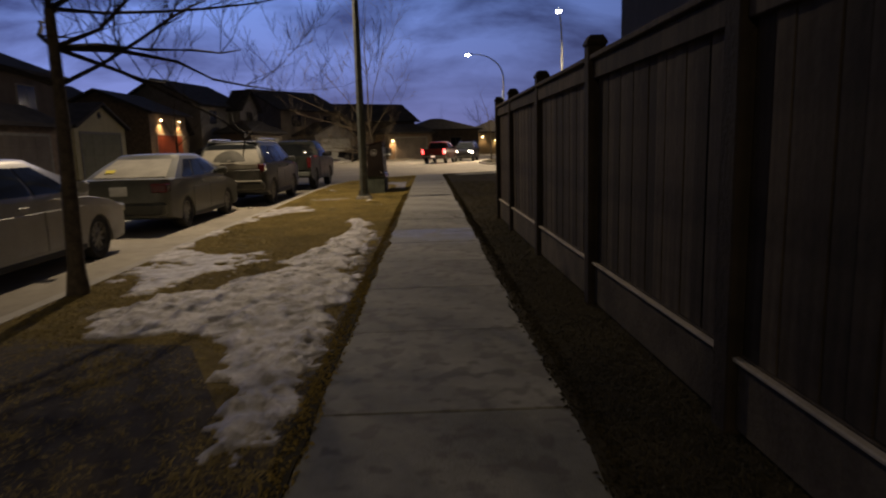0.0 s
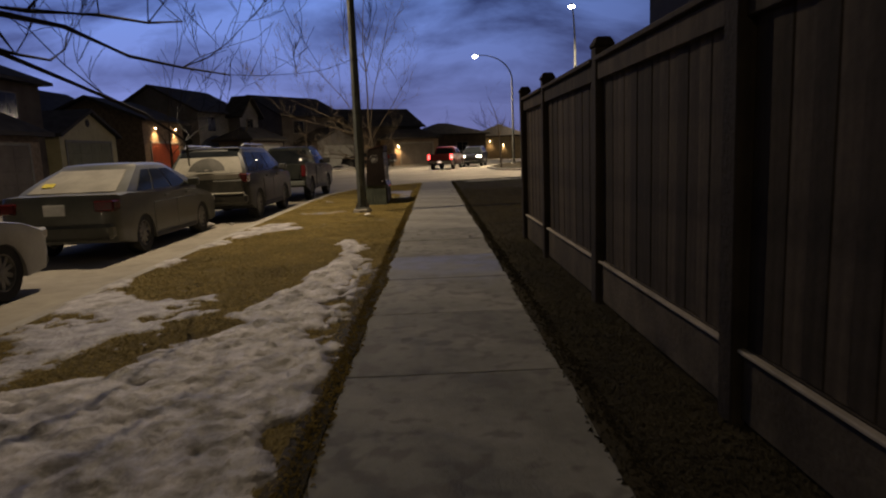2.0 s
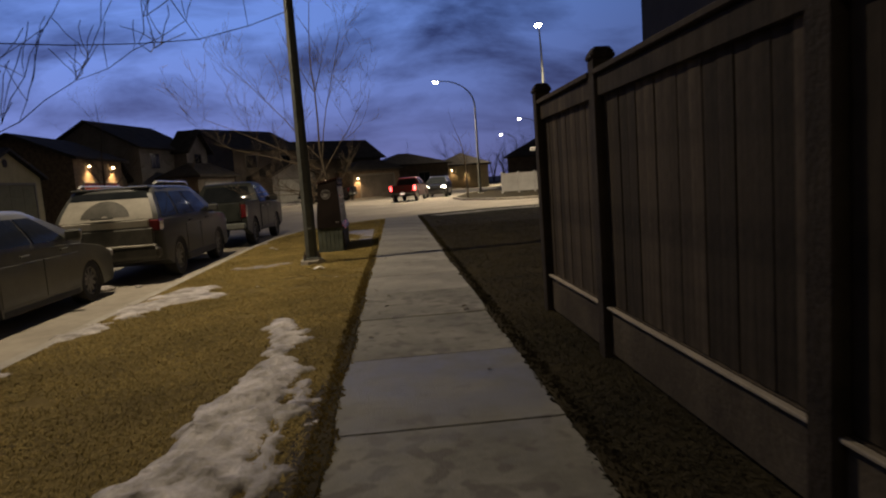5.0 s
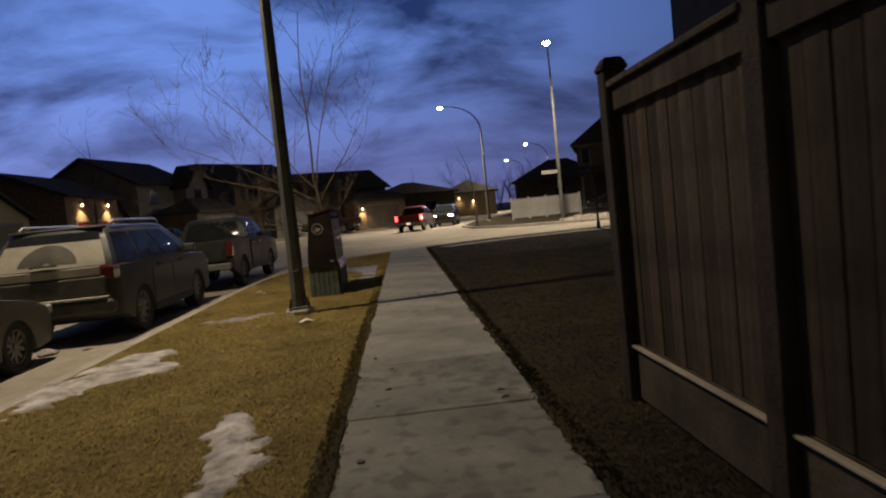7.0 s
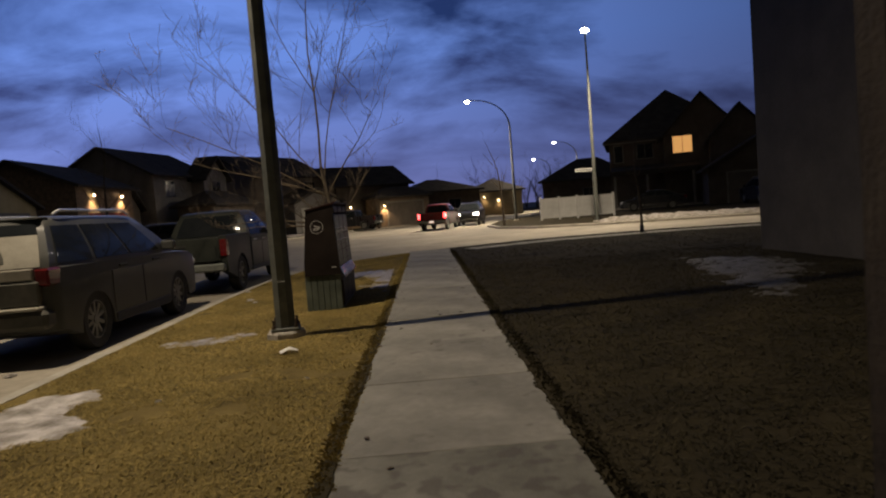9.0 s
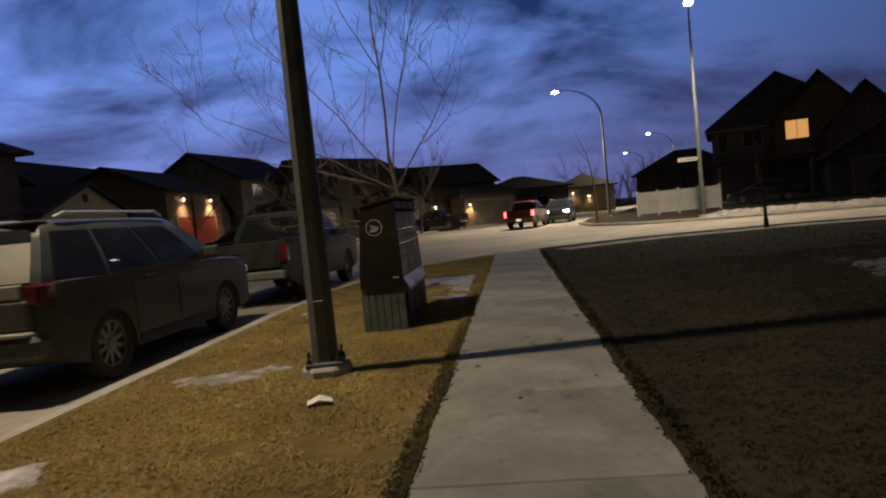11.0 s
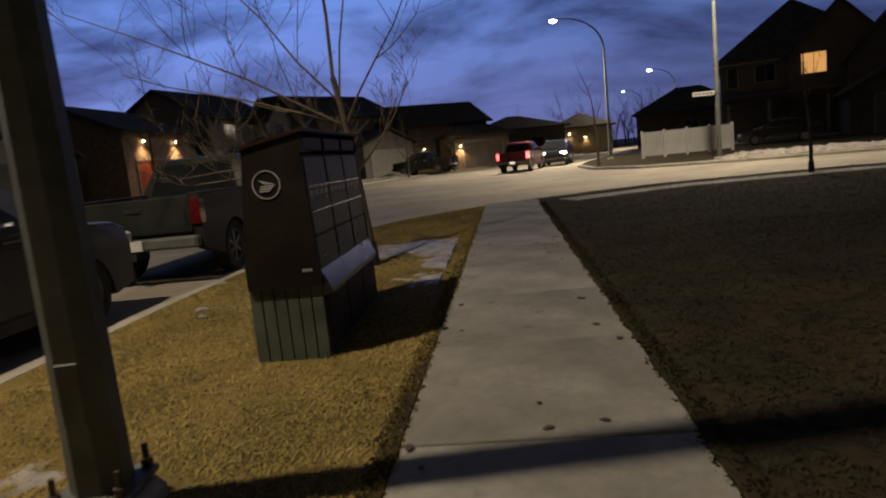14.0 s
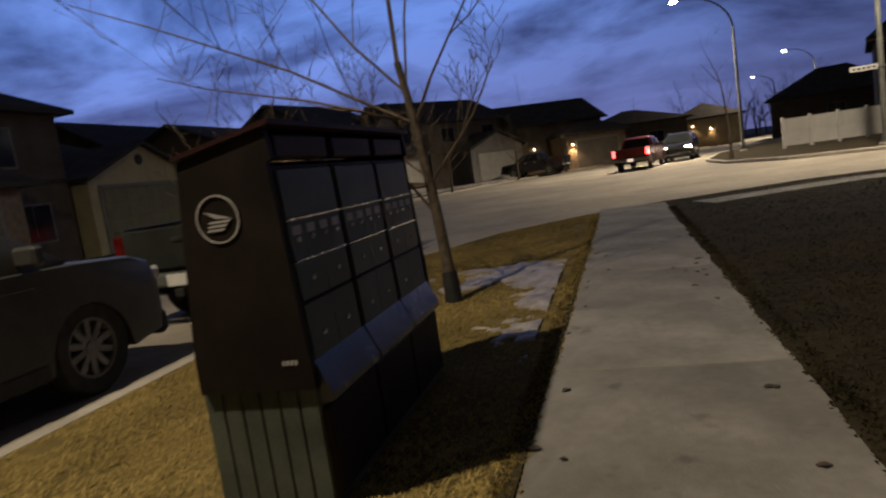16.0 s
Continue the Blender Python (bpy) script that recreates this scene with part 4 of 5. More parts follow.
# ---- bare trees ----
def grow(g, rng, p, d, length, r, depth, up, wander=0.25, kids=(2, 4), rise=None):
    """A limb with its side shoots, as tubes."""
    n = 5 if depth > 1 else 4
    pts, rad = [p.copy()], [r]
    for i in range(n):
        d = (d + Vector((rng.gauss(0, wander), rng.gauss(0, wander), rng.gauss(0, wander) * 0.7 + (up if rise is None else rise) * 0.3)) * 0.5).normalized()
        p = p + d * (length / n)
        pts.append(p.copy())
        rad.append(max(0.003, r * (1 - 0.72 * (i + 1) / n)))
    g.tube(pts, rad, 6 if r > 0.03 else 4 if r > 0.008 else 3)
    if depth == 0:
        return
    for k in range(rng.randint(*kids) + (1 if depth > 1 else 0)):
        j = rng.randint(1, n)
        q = pts[j]
        side = Vector((rng.gauss(0, 1), rng.gauss(0, 1), rng.gauss(0.25, 0.5) + up)).normalized()
        nd = (d * 0.55 + side * 0.75).normalized()
        grow(g, rng, q, nd, length * rng.uniform(0.3, 0.6), rad[j] * rng.uniform(0.5, 0.72), depth - 1, up, wander, kids)


def bare_tree(name, at, height, r, limbs, label, seed, lean=(0, 0), trunk_top=0.5, depth=3, guard=False, mat="bark", up=0.35, kids=(3, 4), wander=0.24, thick=0.42, twigs="twig"):
    rng = random.Random(seed)
    tree = thing(name, label, "tree", pose(*at))
    tall = height * trunk_top
    pts, rad = [], []
    for i in range(9):
        u = i / 8
        pts.append((lean[0] * u ** 1.5 * tall + 0.03 * math.sin(3 * u + seed), lean[1] * u * tall + 0.03 * math.cos(4 * u + seed), u * tall - 0.05))
        rad.append(r * (1.35 - 0.35 * min(1, u * 8)) * (1 - 0.45 * u))
    part("trunk", Geo().tube(pts, rad, 9), M[mat], tree, smooth=60)
    if guard:
        part("trunk_guard", Geo().tube([(p[0], p[1], p[2] + 0.05) for p in pts[:2]], [r * 1.4, r * 1.2], 9), M["wrap"], tree, "black trunk guard", smooth=60)
    for limb in limbs:
        u, d, length = limb[:3]
        i = min(8, int(u * 8))
        g = Geo()
        grow(g, rng, Vector(pts[i]), Vector(d).normalized(), length, rad[i] * (0.8 if len(limb) < 4 and u > 0.95 else thick), depth, up, wander, kids, limb[3] if len(limb) > 3 else None)
        part("limb", g, M[twigs if mat == "bark" else mat], tree)
    return tree


bare_tree("tree", (-3.0, 4.6, 0), 5.0, 0.085, [(1.0, (0.1, 0.1, 1), 2.0), (0.98, (0.50, 0.87, 0.10), 3.3, 0.0), (0.92, (0.74, 0.67, 0.06), 3.0, 0.0), (0.9, (0.30, 0.95, 0.16), 2.9, 0.05), (1.0, (0.62, 0.75, 0.35), 3.0, 0.0), (0.9, (0.9, 0.1, 0.3), 2.2), (0.9, (-0.6, 0.8, 0.5), 2.0), (0.85, (-0.8, -0.5, 0.4), 2.0), (0.85, (0.55, 0.8, 0.25), 2.6, 0.1), (1.0, (0.4, 0.9, 0.6), 2.8, 0.1)],
          "bare young street tree with long spreading limbs on the verge", 11, trunk_top=0.54, depth=3, up=0.6, kids=(4, 6), wander=0.40, thick=0.52, twigs="dark_twig")
bare_tree("tree", (-1.16, 20.85, 0), 7.0, 0.062, [(1.0, (-0.22, 0.0, 1), 3.6), (0.95, (0.05, 0.1, 1), 3.4), (0.9, (-0.55, -0.1, 0.9), 3.4, 0.1), (0.85, (-0.85, -0.2, 0.62), 3.2, 0.0), (0.8, (-0.9, 0.1, 0.45), 3.0, 0.0), (0.75, (0.35, -0.25, 0.9), 2.2), (0.62, (-0.95, -0.25, 0.12), 2.1, -0.1), (0.58, (-0.8, -0.65, 0.08), 1.9, -0.1), (0.55, (-0.55, 0.7, 0.3), 1.6), (0.5, (0.5, 0.1, 0.5), 1.3), (0.45, (-0.4, -0.3, 0.5), 1.1)],
          "bare boulevard tree with black trunk guard and low twiggy limbs", 23, lean=(-0.13, 0.06), trunk_top=0.34, depth=3, guard=True, up=0.35, kids=(3, 5))
bare_tree("sapling", (7.75, 28.9, 0), 3.4, 0.05, [(1.0, (-0.1, 0, 1), 1.2), (0.9, (0.4, 0.2, 0.8), 0.9), (0.8, (-0.5, 0.1, 0.8), 0.9)], "thin leaning bare sapling at the lawn's edge", 31, lean=(-0.09, 0), trunk_top=0.6, depth=2, guard=True)
bare_tree("sapling", (5.6, 46.8, 0), 6.0, 0.07, [(1.0, (-0.1, 0, 1), 2.2), (0.85, (-0.5, 0, 0.9), 1.8), (0.75, (0.4, 0.2, 0.9), 1.7)], "slim bare tree beside the far kerb", 37, lean=(-0.06, 0), trunk_top=0.5, depth=2)
for i, (x, y, h) in enumerate(((-16.5, 43.8, 7.2), (-9.8, 55.5, 5.0), (-15.5, 57.5, 5.5), (-6.6, 63.5, 4.6), (-3.3, 67.5, 4.2))):
    bare_tree("tree", (x, y, 0), h, 0.09, [(1.0, (0.05, 0, 1), h * 0.5)] + [(0.5 + 0.1 * k, (math.cos(k * 2.3), math.sin(k * 2.3), 0.75), h * 0.42) for k in range(5)], "bare front-garden tree before a house", 41 + i, trunk_top=0.5, depth=3)


# ---- vehicles: local y forward, x to the right, z from the road ----
def arch(yc, r, z0, n=9):
    return [(yc - r * math.cos(math.pi * i / n), z0 + (r + 0.06) * math.sin(math.pi * i / n)) for i in range(n + 1)]


def body_skin(outline, w, soft=0.07, bulge=0.02):
    """A side outline (y, z) spread over the width: shoulders softened, ends rounded in plan."""
    lo, hi = min(p[0] for p in outline), max(p[0] for p in outline)
    mid, half = (lo + hi) / 2, (hi - lo) / 2
    cz, g, rs = 0.62, Geo(), []
    for x, k, e in ((-1.0, 0.945, 0.30), (-0.985, 0.968, 0.50), (-0.955, 0.985, 0.68), (-0.90, 0.996, 0.82), (-0.70, 1.0, 0.95), (0.0, 1.0 + bulge, 1.0), (0.70, 1.0, 0.95), (0.90, 0.996, 0.82), (0.955, 0.985, 0.68), (0.985, 0.968, 0.50), (1.0, 0.945, 0.30)):
        ring = []
        for y, z in outline:
            d = y - mid
            over = abs(d) - 0.86 * half
            if over > 0:
                d = math.copysign(0.86 * half + over * e, d)
            ring.append((x * w / 2, mid + d, cz + (z - cz) * k if z > cz else z))
        rs.append(ring)
    return g.rings(rs)


def door_panels(car, w, cuts, z0, z1, mat):
    """Door skins a few millimetres proud of the flank, so that the shut lines show."""
    for s in (-1, 1):
        for a, b in zip(cuts, cuts[1:]):
            part("door", Geo().box(*sorted((s * (w / 2 - 0.004), s * (w / 2 + 0.010))), a + 0.008, b - 0.008, z0, z1, 0.006), mat, car)


WHEELS = {}


def wheel_meshes(r, spokes):
    if (r, spokes) not in WHEELS:
        t = Geo().lathe([(r * 0.64, -0.10), (r * 0.93, -0.112), (r, -0.075), (r, 0.075), (r * 0.93, 0.112), (r * 0.64, 0.10), (r * 0.60, 0.0)], 28, lambda x, y, h: (h, x, y))
        rim = Geo().lathe([(r * 0.56, -0.09), (r * 0.655, -0.09), (r * 0.655, 0.095), (r * 0.60, 0.095), (r * 0.56, 0.04)], 28, lambda x, y, h: (h, x, y))
        rim.lathe([(0.001, 0.0), (r * 0.57, 0.0), (r * 0.57, 0.02), (0.001, 0.02)], 20, lambda x, y, h: (h - 0.02, x, y))
        for i in range(spokes):
            a = 2 * math.pi * i / spokes
            rim.box(0.03, 0.075, -0.028, 0.028, r * 0.08, r * 0.60, 0.006, Matrix.Rotation(a, 4, "X"))
        rim.lathe([(0.001, 0.03), (r * 0.17, 0.03), (r * 0.15, 0.085), (0.001, 0.09)], 12, lambda x, y, h: (h, x, y))
        WHEELS[r, spokes] = mesh_of("tyre", t, M["rubber"], 40), mesh_of("rim", rim, M["rim"], 40)
    return WHEELS[r, spokes]


def add_wheels(car, w, axles, r, spokes):
    tyre, rim = wheel_meshes(r, spokes)
    for y in axles:
        for s in (-1, 1):
            hub = new("wheel", tyre)
            hub.parent, hub.matrix_basis = car, pose(s * (w / 2 - 0.125), y, r, 0, 0, 0 if s > 0 else 180)
            ob = new("rim", rim)
            ob.parent = hub


def quad_panel(g, a, b, c, d, lift, m0=0.06, m1=0.06, u0=0.0, u1=1.0):
    """A thin pane on the face a b c d, between u0 and u1 along it."""
    a, b, c, d = (Vector(p) for p in (a, b, c, d))
    n = (b - a).cross(d - a).normalized()
    cs = []
    for u, v in ((u0 + m0, m1), (u1 - m0, m1), (u1 - m0, 1 - m1), (u0 + m0, 1 - m1)):
        cs.append(a.lerp(b, u).lerp(d.lerp(c, u), v))
    vs = [tuple(p + n * 0.0015) for p in cs] + [tuple(p + n * lift) for p in cs]
    g.add(vs, [(0, 3, 2, 1), (4, 5, 6, 7), (0, 1, 5, 4), (1, 2, 6, 5), (2, 3, 7, 6), (3, 0, 4, 7)])


def cabin(car, w, belt, roof, zb, zr, paint, glass_back, side_cuts, dusted=False):
    """Curved roof and pillars with panes: belt and roof give the rear and front ends along y."""
    hb, hr = w / 2 - 0.035, w / 2 - 0.25
    zt = zr - 0.07

    def face(side, u, v, lift=0.0):
        curve = v ** 1.35
        hw = hb + (hr - hb) * curve
        y0, y1 = belt[0] + (roof[0] - belt[0]) * v ** 1.15, belt[1] + (roof[1] - belt[1]) * v ** 1.08
        z = zb + (zt - zb) * v
        bow = 1 - (2 * u - 1) ** 2
        if side in ("right", "left"):
            sg = 1 if side == "right" else -1
            return (sg * (hw + 0.035 * bow + lift), y0 + (y1 - y0) * u, z)
        if side == "rear":
            return (-hw + 2 * hw * u, y0 - 0.10 * bow - lift, z + lift * 0.6)
        return (-hw + 2 * hw * u, y1 + 0.13 * bow + lift, z + lift * 0.6)

    n, rings = 8, []
    for v in (-0.18, 0.0, 0.25, 0.5, 0.75, 1.0):
        vv = max(v, 0.0)
        ring = [face("rear", i / n, vv) for i in range(n)] + [face("right", i / n, vv) for i in range(n)] + [face("front", 1 - i / n, vv) for i in range(n)] + [face("left", 1 - i / n, vv) for i in range(n)]
        rings.append([(x, y, z + (v - vv) * (zt - zb)) for x, y, z in ring])
    ym = (roof[0] + roof[1]) / 2
    for k, dz in ((0.93, 0.038), (0.80, 0.058), (0.5, 0.072), (0.15, 0.076)):
        rings.append([(x * k, ym + (y - ym) * k, zt + dz) for x, y, z in rings[5]])
    part("cabin_shell", Geo().rings(rings), paint, car, smooth=38)

    def pane(name, side, u0, u1, v0, v1, mat):
        g, a, b = Geo(), 6, 5
        for lift in (0.003, 0.011):
            for i in range(a + 1):
                for j in range(b + 1):
                    g.v.append(face(side, u0 + (u1 - u0) * i / a, v0 + (v1 - v0) * j / b, lift))
        m = (a + 1) * (b + 1)
        for i in range(a):
            for j in range(b):
                q = [i * (b + 1) + j, (i + 1) * (b + 1) + j, (i + 1) * (b + 1) + j + 1, i * (b + 1) + j + 1]
                g.f += [tuple(q), tuple(k + m for k in q)]
        rim = [i * (b + 1) for i in range(a + 1)] + [a * (b + 1) + j for j in range(1, b + 1)] + [i * (b + 1) + b for i in range(a - 1, -1, -1)] + [j for j in range(b - 1, 0, -1)]
        g.f += [(p, q, q + m, p + m) for p, q in zip(rim, rim[1:] + rim[:1])]
        part(name, g, mat, car, smooth=40)

    if dusted:
        pane("rear_window", "rear", 0.05, 0.95, 0.70, 0.93, M["glass"])
        pane("dusted_pane", "rear", 0.05, 0.95, 0.03, 0.69, glass_back)
        arc, a, b = Geo(), 12, 4
        for lift in (0.012, 0.015):
            for i in range(a + 1):
                for j in range(b + 1):
                    k = 0.12 + 0.88 * j / b
                    arc.v.append(face("rear", 0.5 + 0.24 * k * math.cos(math.pi * i / a), 0.14 + 0.52 * k * math.sin(math.pi * i / a), lift))
        m = (a + 1) * (b + 1)
        for i in range(a):
            for j in range(b):
                q = [i * (b + 1) + j, (i + 1) * (b + 1) + j, (i + 1) * (b + 1) + j + 1, i * (b + 1) + j + 1]
                arc.f += [tuple(q), tuple(k + m for k in q[::-1])]
        part("wiped_arc", arc, M["wiped"], car, "wiper-swept arc in the dust")
    else:
        pane("rear_window", "rear", 0.09, 0.91, 0.10, 0.90, glass_back)
    pane("windscreen", "front", 0.06, 0.94, 0.05, 0.93, M["glass"])
    for side in ("right", "left"):
        for u0, u1 in zip(side_cuts, side_cuts[1:]):
            pane("side_window", side, u0 + 0.012, u1 - 0.012, 0.07, 0.88, M["glass"])


def fittings(car, w, rear, front, tail_z, head_z, belt_front, zb, lit_tail=False, lit_head=False, tail=(0.30, 0.16), plate_z=0.62, paint=None, tail_w=0.30):
    for s in (-1, 1):
        xa, xb = sorted((s * (w / 2 - tail_w), s * (w / 2 - 0.005)))
        part("tail_light", Geo().box(xa, xb, rear - 0.015, rear + tail[0], tail_z - tail[1] / 2, tail_z + tail[1] / 2, 0.02), M["tail_glow" if lit_tail else "tail_lens"], car, "red tail light")
        xa, xb = sorted((s * (w / 2 - 0.42), s * (w / 2 - 0.03)))
        part("headlight", Geo().box(xa, xb, front - 0.32, front - 0.02, head_z - 0.07, head_z + 0.07, 0.03), M["head_glow" if lit_head else "lens"], car, "clear headlight")
        xa, xb = sorted((s * (w / 2 - 0.04), s * (w / 2 + 0.17)))
        part("mirror", Geo().box(xa, xb, belt_front - 0.14, belt_front - 0.03, zb + 0.03, zb + 0.18, 0.025), paint or M["trim"], car)
    part("number_plate", Geo().box(-0.155, 0.155, rear - 0.03, rear - 0.012, plate_z - 0.08, plate_z + 0.08, 0.004), M["plate_glow" if lit_tail else "plate"], car, "white number plate")
    part("front_bumper", Geo().box(-w / 2 + 0.07, w / 2 - 0.07, front - 0.12, front + 0.035, 0.26, 0.50, 0.05), M["trim"], car)


def saloon(m, paint, label, dusty=True, lit=(False, False)):
    w = 1.73
    car = thing("car", label, "car", m, "parked cars")
    bottom = [(-2.27, 0.30)] + arch(-1.30, 0.36, 0.22) + arch(1.36, 0.36, 0.22) + [(2.22, 0.26)]
    top = [(2.30, 0.42), (2.30, 0.58), (2.18, 0.72), (1.75, 0.83), (1.15, 0.92), (0.2, 0.96), (-0.9, 0.98), (-1.75, 1.02), (-2.20, 1.0), (-2.28, 0.86), (-2.30, 0.55)]
    part("body", body_skin(bottom + top, w), paint, car, smooth=35)
    cabin(car, w, (-1.82, 1.22), (-0.88, 0.30), 0.985, 1.46, paint, M["dusty_glass"] if dusty else M["glass"], [0.10, 0.30, 0.56, 0.86])
    if dusty and paint == M["grey_car"]:
        part("sticker", Geo().box(-0.09, 0.09, -0.06, 0.06, 0.0, 0.004), M["tag"], car, "yellow paper tag", at=pose(-0.42, -1.63, 1.145, 27, 0, 0))
    fittings(car, w, -2.29, 2.28, 0.84, 0.66, 0.9, 0.95, *lit, plate_z=0.80, paint=paint)
    part("rear_bumper", Geo().box(-w / 2 + 0.05, w / 2 - 0.05, -2.34, -2.15, 0.34, 0.58, 0.05), paint, car)
    for s in (-1, 1):
        for y in (-0.35, 0.62):
            part("door_handle", Geo().box(*sorted((s * (w / 2 - 0.012), s * (w / 2 + 0.022))), y - 0.1, y + 0.1, 0.86, 0.89, 0.008), paint, car)
        part("sill", Geo().box(*sorted((s * (w / 2 - 0.08), s * (w / 2 + 0.004))), -0.92, 0.98, 0.20, 0.30, 0.02), M["trim"], car)
    door_panels(car, w, (-0.93, 0.06, 1.0), 0.315, 0.80, paint)
    add_wheels(car, w, (-1.30, 1.36), 0.325, 10)
    return car


def wagon(m, paint, label, lit=(False, False), dusty=True):
    """Large sport utility vehicle."""
    w = 1.82
    car = thing("suv", label, "car", m, "parked cars")
    bottom = [(-2.36, 0.40)] + arch(-1.38, 0.42, 0.28) + arch(1.40, 0.42, 0.28) + [(2.32, 0.34)]
    top = [(2.38, 0.55), (2.38, 0.80), (2.26, 0.98), (1.95, 1.06), (1.35, 1.10), (0.2, 1.12), (-2.2, 1.14), (-2.33, 1.08), (-2.38, 0.80)]
    part("body", body_skin(bottom + top, w), paint, car, smooth=35)
    cabin(car, w, (-2.30, 1.30), (-1.95, 0.42), 1.12, 1.74, paint, M["dusty_glass"] if dusty else M["glass"], [0.03, 0.27, 0.55, 0.86], dusted=dusty)
    fittings(car, w, -2.37, 2.36, 1.02, 0.84, 1.0, 1.1, *lit, tail=(0.26, 0.20), plate_z=0.80, paint=paint, tail_w=0.17)
    part("spoiler", Geo().box(-w / 2 + 0.25, w / 2 - 0.25, -2.03, -1.82, 1.685, 1.715, 0.012), paint, car, "short roof spoiler")
    part("rear_bumper", Geo().box(-w / 2 + 0.04, w / 2 - 0.04, -2.46, -2.2, 0.44, 0.66, 0.05), M["wiped"], car, "dust-grey rear bumper")
    part("bumper_step", Geo().box(-w / 2 + 0.1, w / 2 - 0.1, -2.47, -2.28, 0.662, 0.70, 0.012), M["dust"], car, "dust-covered bumper step")
    part("tailgate_dust", Geo().box(-w / 2 + 0.18, w / 2 - 0.18, -2.40, -2.34, 1.0, 1.13, 0.012), M["dust"], car, "dust-coated tailgate strip")
    part("tailgate", Geo().box(-w / 2 + 0.12, w / 2 - 0.12, -2.41, -2.32, 0.71, 0.985, 0.02), M["wiped"], car, "dusty dark tailgate panel")
    part("wiper", Geo().box(-0.22, 0.16, -2.43, -2.40, 1.18, 1.205, 0.006), M["trim"], car)
    for s in (-1, 1):
        part("roof_rail", Geo().tube([(s * 0.66, -1.75, 1.735), (s * 0.67, -1.6, 1.79), (s * 0.67, 0.1, 1.79), (s * 0.66, 0.25, 1.735)], [0.018] * 4, 6), M["lens"], car, "pale roof rail")
        part("sill", Geo().box(*sorted((s * (w / 2 - 0.09), s * (w / 2 + 0.012))), -0.94, 0.96, 0.26, 0.40, 0.02), M["trim"], car)
        for y in (-0.6, 0.5):
            part("door_handle", Geo().box(*sorted((s * (w / 2 - 0.012), s * (w / 2 + 0.025))), y - 0.11, y + 0.11, 1.0, 1.035, 0.01), M["trim"], car)
    door_panels(car, w, (-0.94, 0.02, 0.97), 0.41, 0.97, paint)
    add_wheels(car, w, (-1.38, 1.40), 0.385, 10)
    return car


def pickup(m, paint, label, lit=(False, False), bed_mat=None):
    w = 1.90
    car = thing("pickup_truck", label, "truck", m, "pickup trucks")
    bottom = [(-0.86, 0.40)] + arch(1.55, 0.44, 0.32) + [(2.60, 0.42)]
    top = [(2.66, 0.60), (2.66, 0.92), (2.52, 1.08), (1.5, 1.16), (0.9, 1.17), (-0.86, 1.17)]
    part("body", body_skin(bottom + top, w), paint, car, smooth=35)
    side = [(-2.62, 0.50)] + arch(-1.60, 0.44, 0.32) + [(-0.88, 0.40), (-0.88, 1.20), (-2.62, 1.22)]
    for s in (-1, 1):
        part("bedside", Geo().prism(side, s * (w / 2), s * (w / 2 - 0.13), lambda a, b, t: (t, a, b)), paint, car)
        part("bed_rail", Geo().box(*sorted((s * (w / 2 - 0.15), s * (w / 2 + 0.008))), -2.62, -0.88, 1.215, 1.25, 0.01), M["trim"], car)
    part("bed_floor", Geo().box(-w / 2 + 0.13, w / 2 - 0.13, -2.60, -0.88, 0.70, 0.78, 0.01), M["trim"], car)
    part("tailgate", Geo().box(-w / 2 + 0.135, w / 2 - 0.135, -2.66, -2.585, 0.72, 1.215, 0.015), bed_mat or paint, car, "dusty tailgate")
    part("tailgate_handle", Geo().box(-0.12, 0.12, -2.675, -2.655, 1.03, 1.09, 0.008), M["trim"], car)
    part("rear_bumper", Geo().box(-w / 2 + 0.03, w / 2 - 0.03, -2.80, -2.62, 0.52, 0.68, 0.03), M["steel"], car, "dull rear step bumper")
    part("tow_hitch", Geo().box(-0.06, 0.06, -2.84, -2.5, 0.40, 0.50, 0.01), M["trim"], car)
    cabin(car, w, (-0.84, 1.35), (-0.62, 0.62), 1.16, 1.80, paint, M["glass"], [0.05, 0.40, 0.80])
    for s in (-1, 1):
        xa, xb = sorted((s * (w / 2 - 0.135), s * (w / 2 + 0.006)))
        part("tail_light", Geo().box(xa, xb, -2.665, -2.50, 0.82, 1.17, 0.015), M["tail_glow" if lit[0] else "tail_lens"], car, "tall red tail light")
        xa, xb = sorted((s * (w / 2 - 0.42), s * (w / 2 - 0.02)))
        part("headlight", Geo().box(xa, xb, 2.40, 2.65, 0.84, 1.0, 0.03), M["head_glow" if lit[1] else "lens"], car)
        xa, xb = sorted((s * (w / 2 - 0.04), s * (w / 2 + 0.20)))
        part("mirror", Geo().box(xa, xb, 0.86, 0.97, 1.18, 1.38, 0.025), M["trim"], car)
        part("sill", Geo().box(*sorted((s * (w / 2 - 0.10), s * (w / 2 + 0.01))), -0.84, 1.08, 0.36, 0.46, 0.02), M["trim"], car)
        for y in (-0.45, 0.35):
            part("door_handle", Geo().box(*sorted((s * (w / 2 - 0.012), s * (w / 2 + 0.025))), y - 0.11, y + 0.11, 1.05, 1.085, 0.01), M["lens"], car)
    part("number_plate", Geo().box(-0.155, 0.155, -2.82, -2.802, 0.53, 0.67, 0.004), M["plate_glow" if lit[0] else "plate"], car, "white number plate")
    part("front_bumper", Geo().box(-w / 2 + 0.05, w / 2 - 0.05, 2.56, 2.74, 0.42, 0.64, 0.05), M["trim"], car)
    door_panels(car, w, (-0.80, 0.12, 1.08), 0.47, 1.02, paint)
    add_wheels(car, w, (-1.60, 1.55), 0.385, 6)
    return car


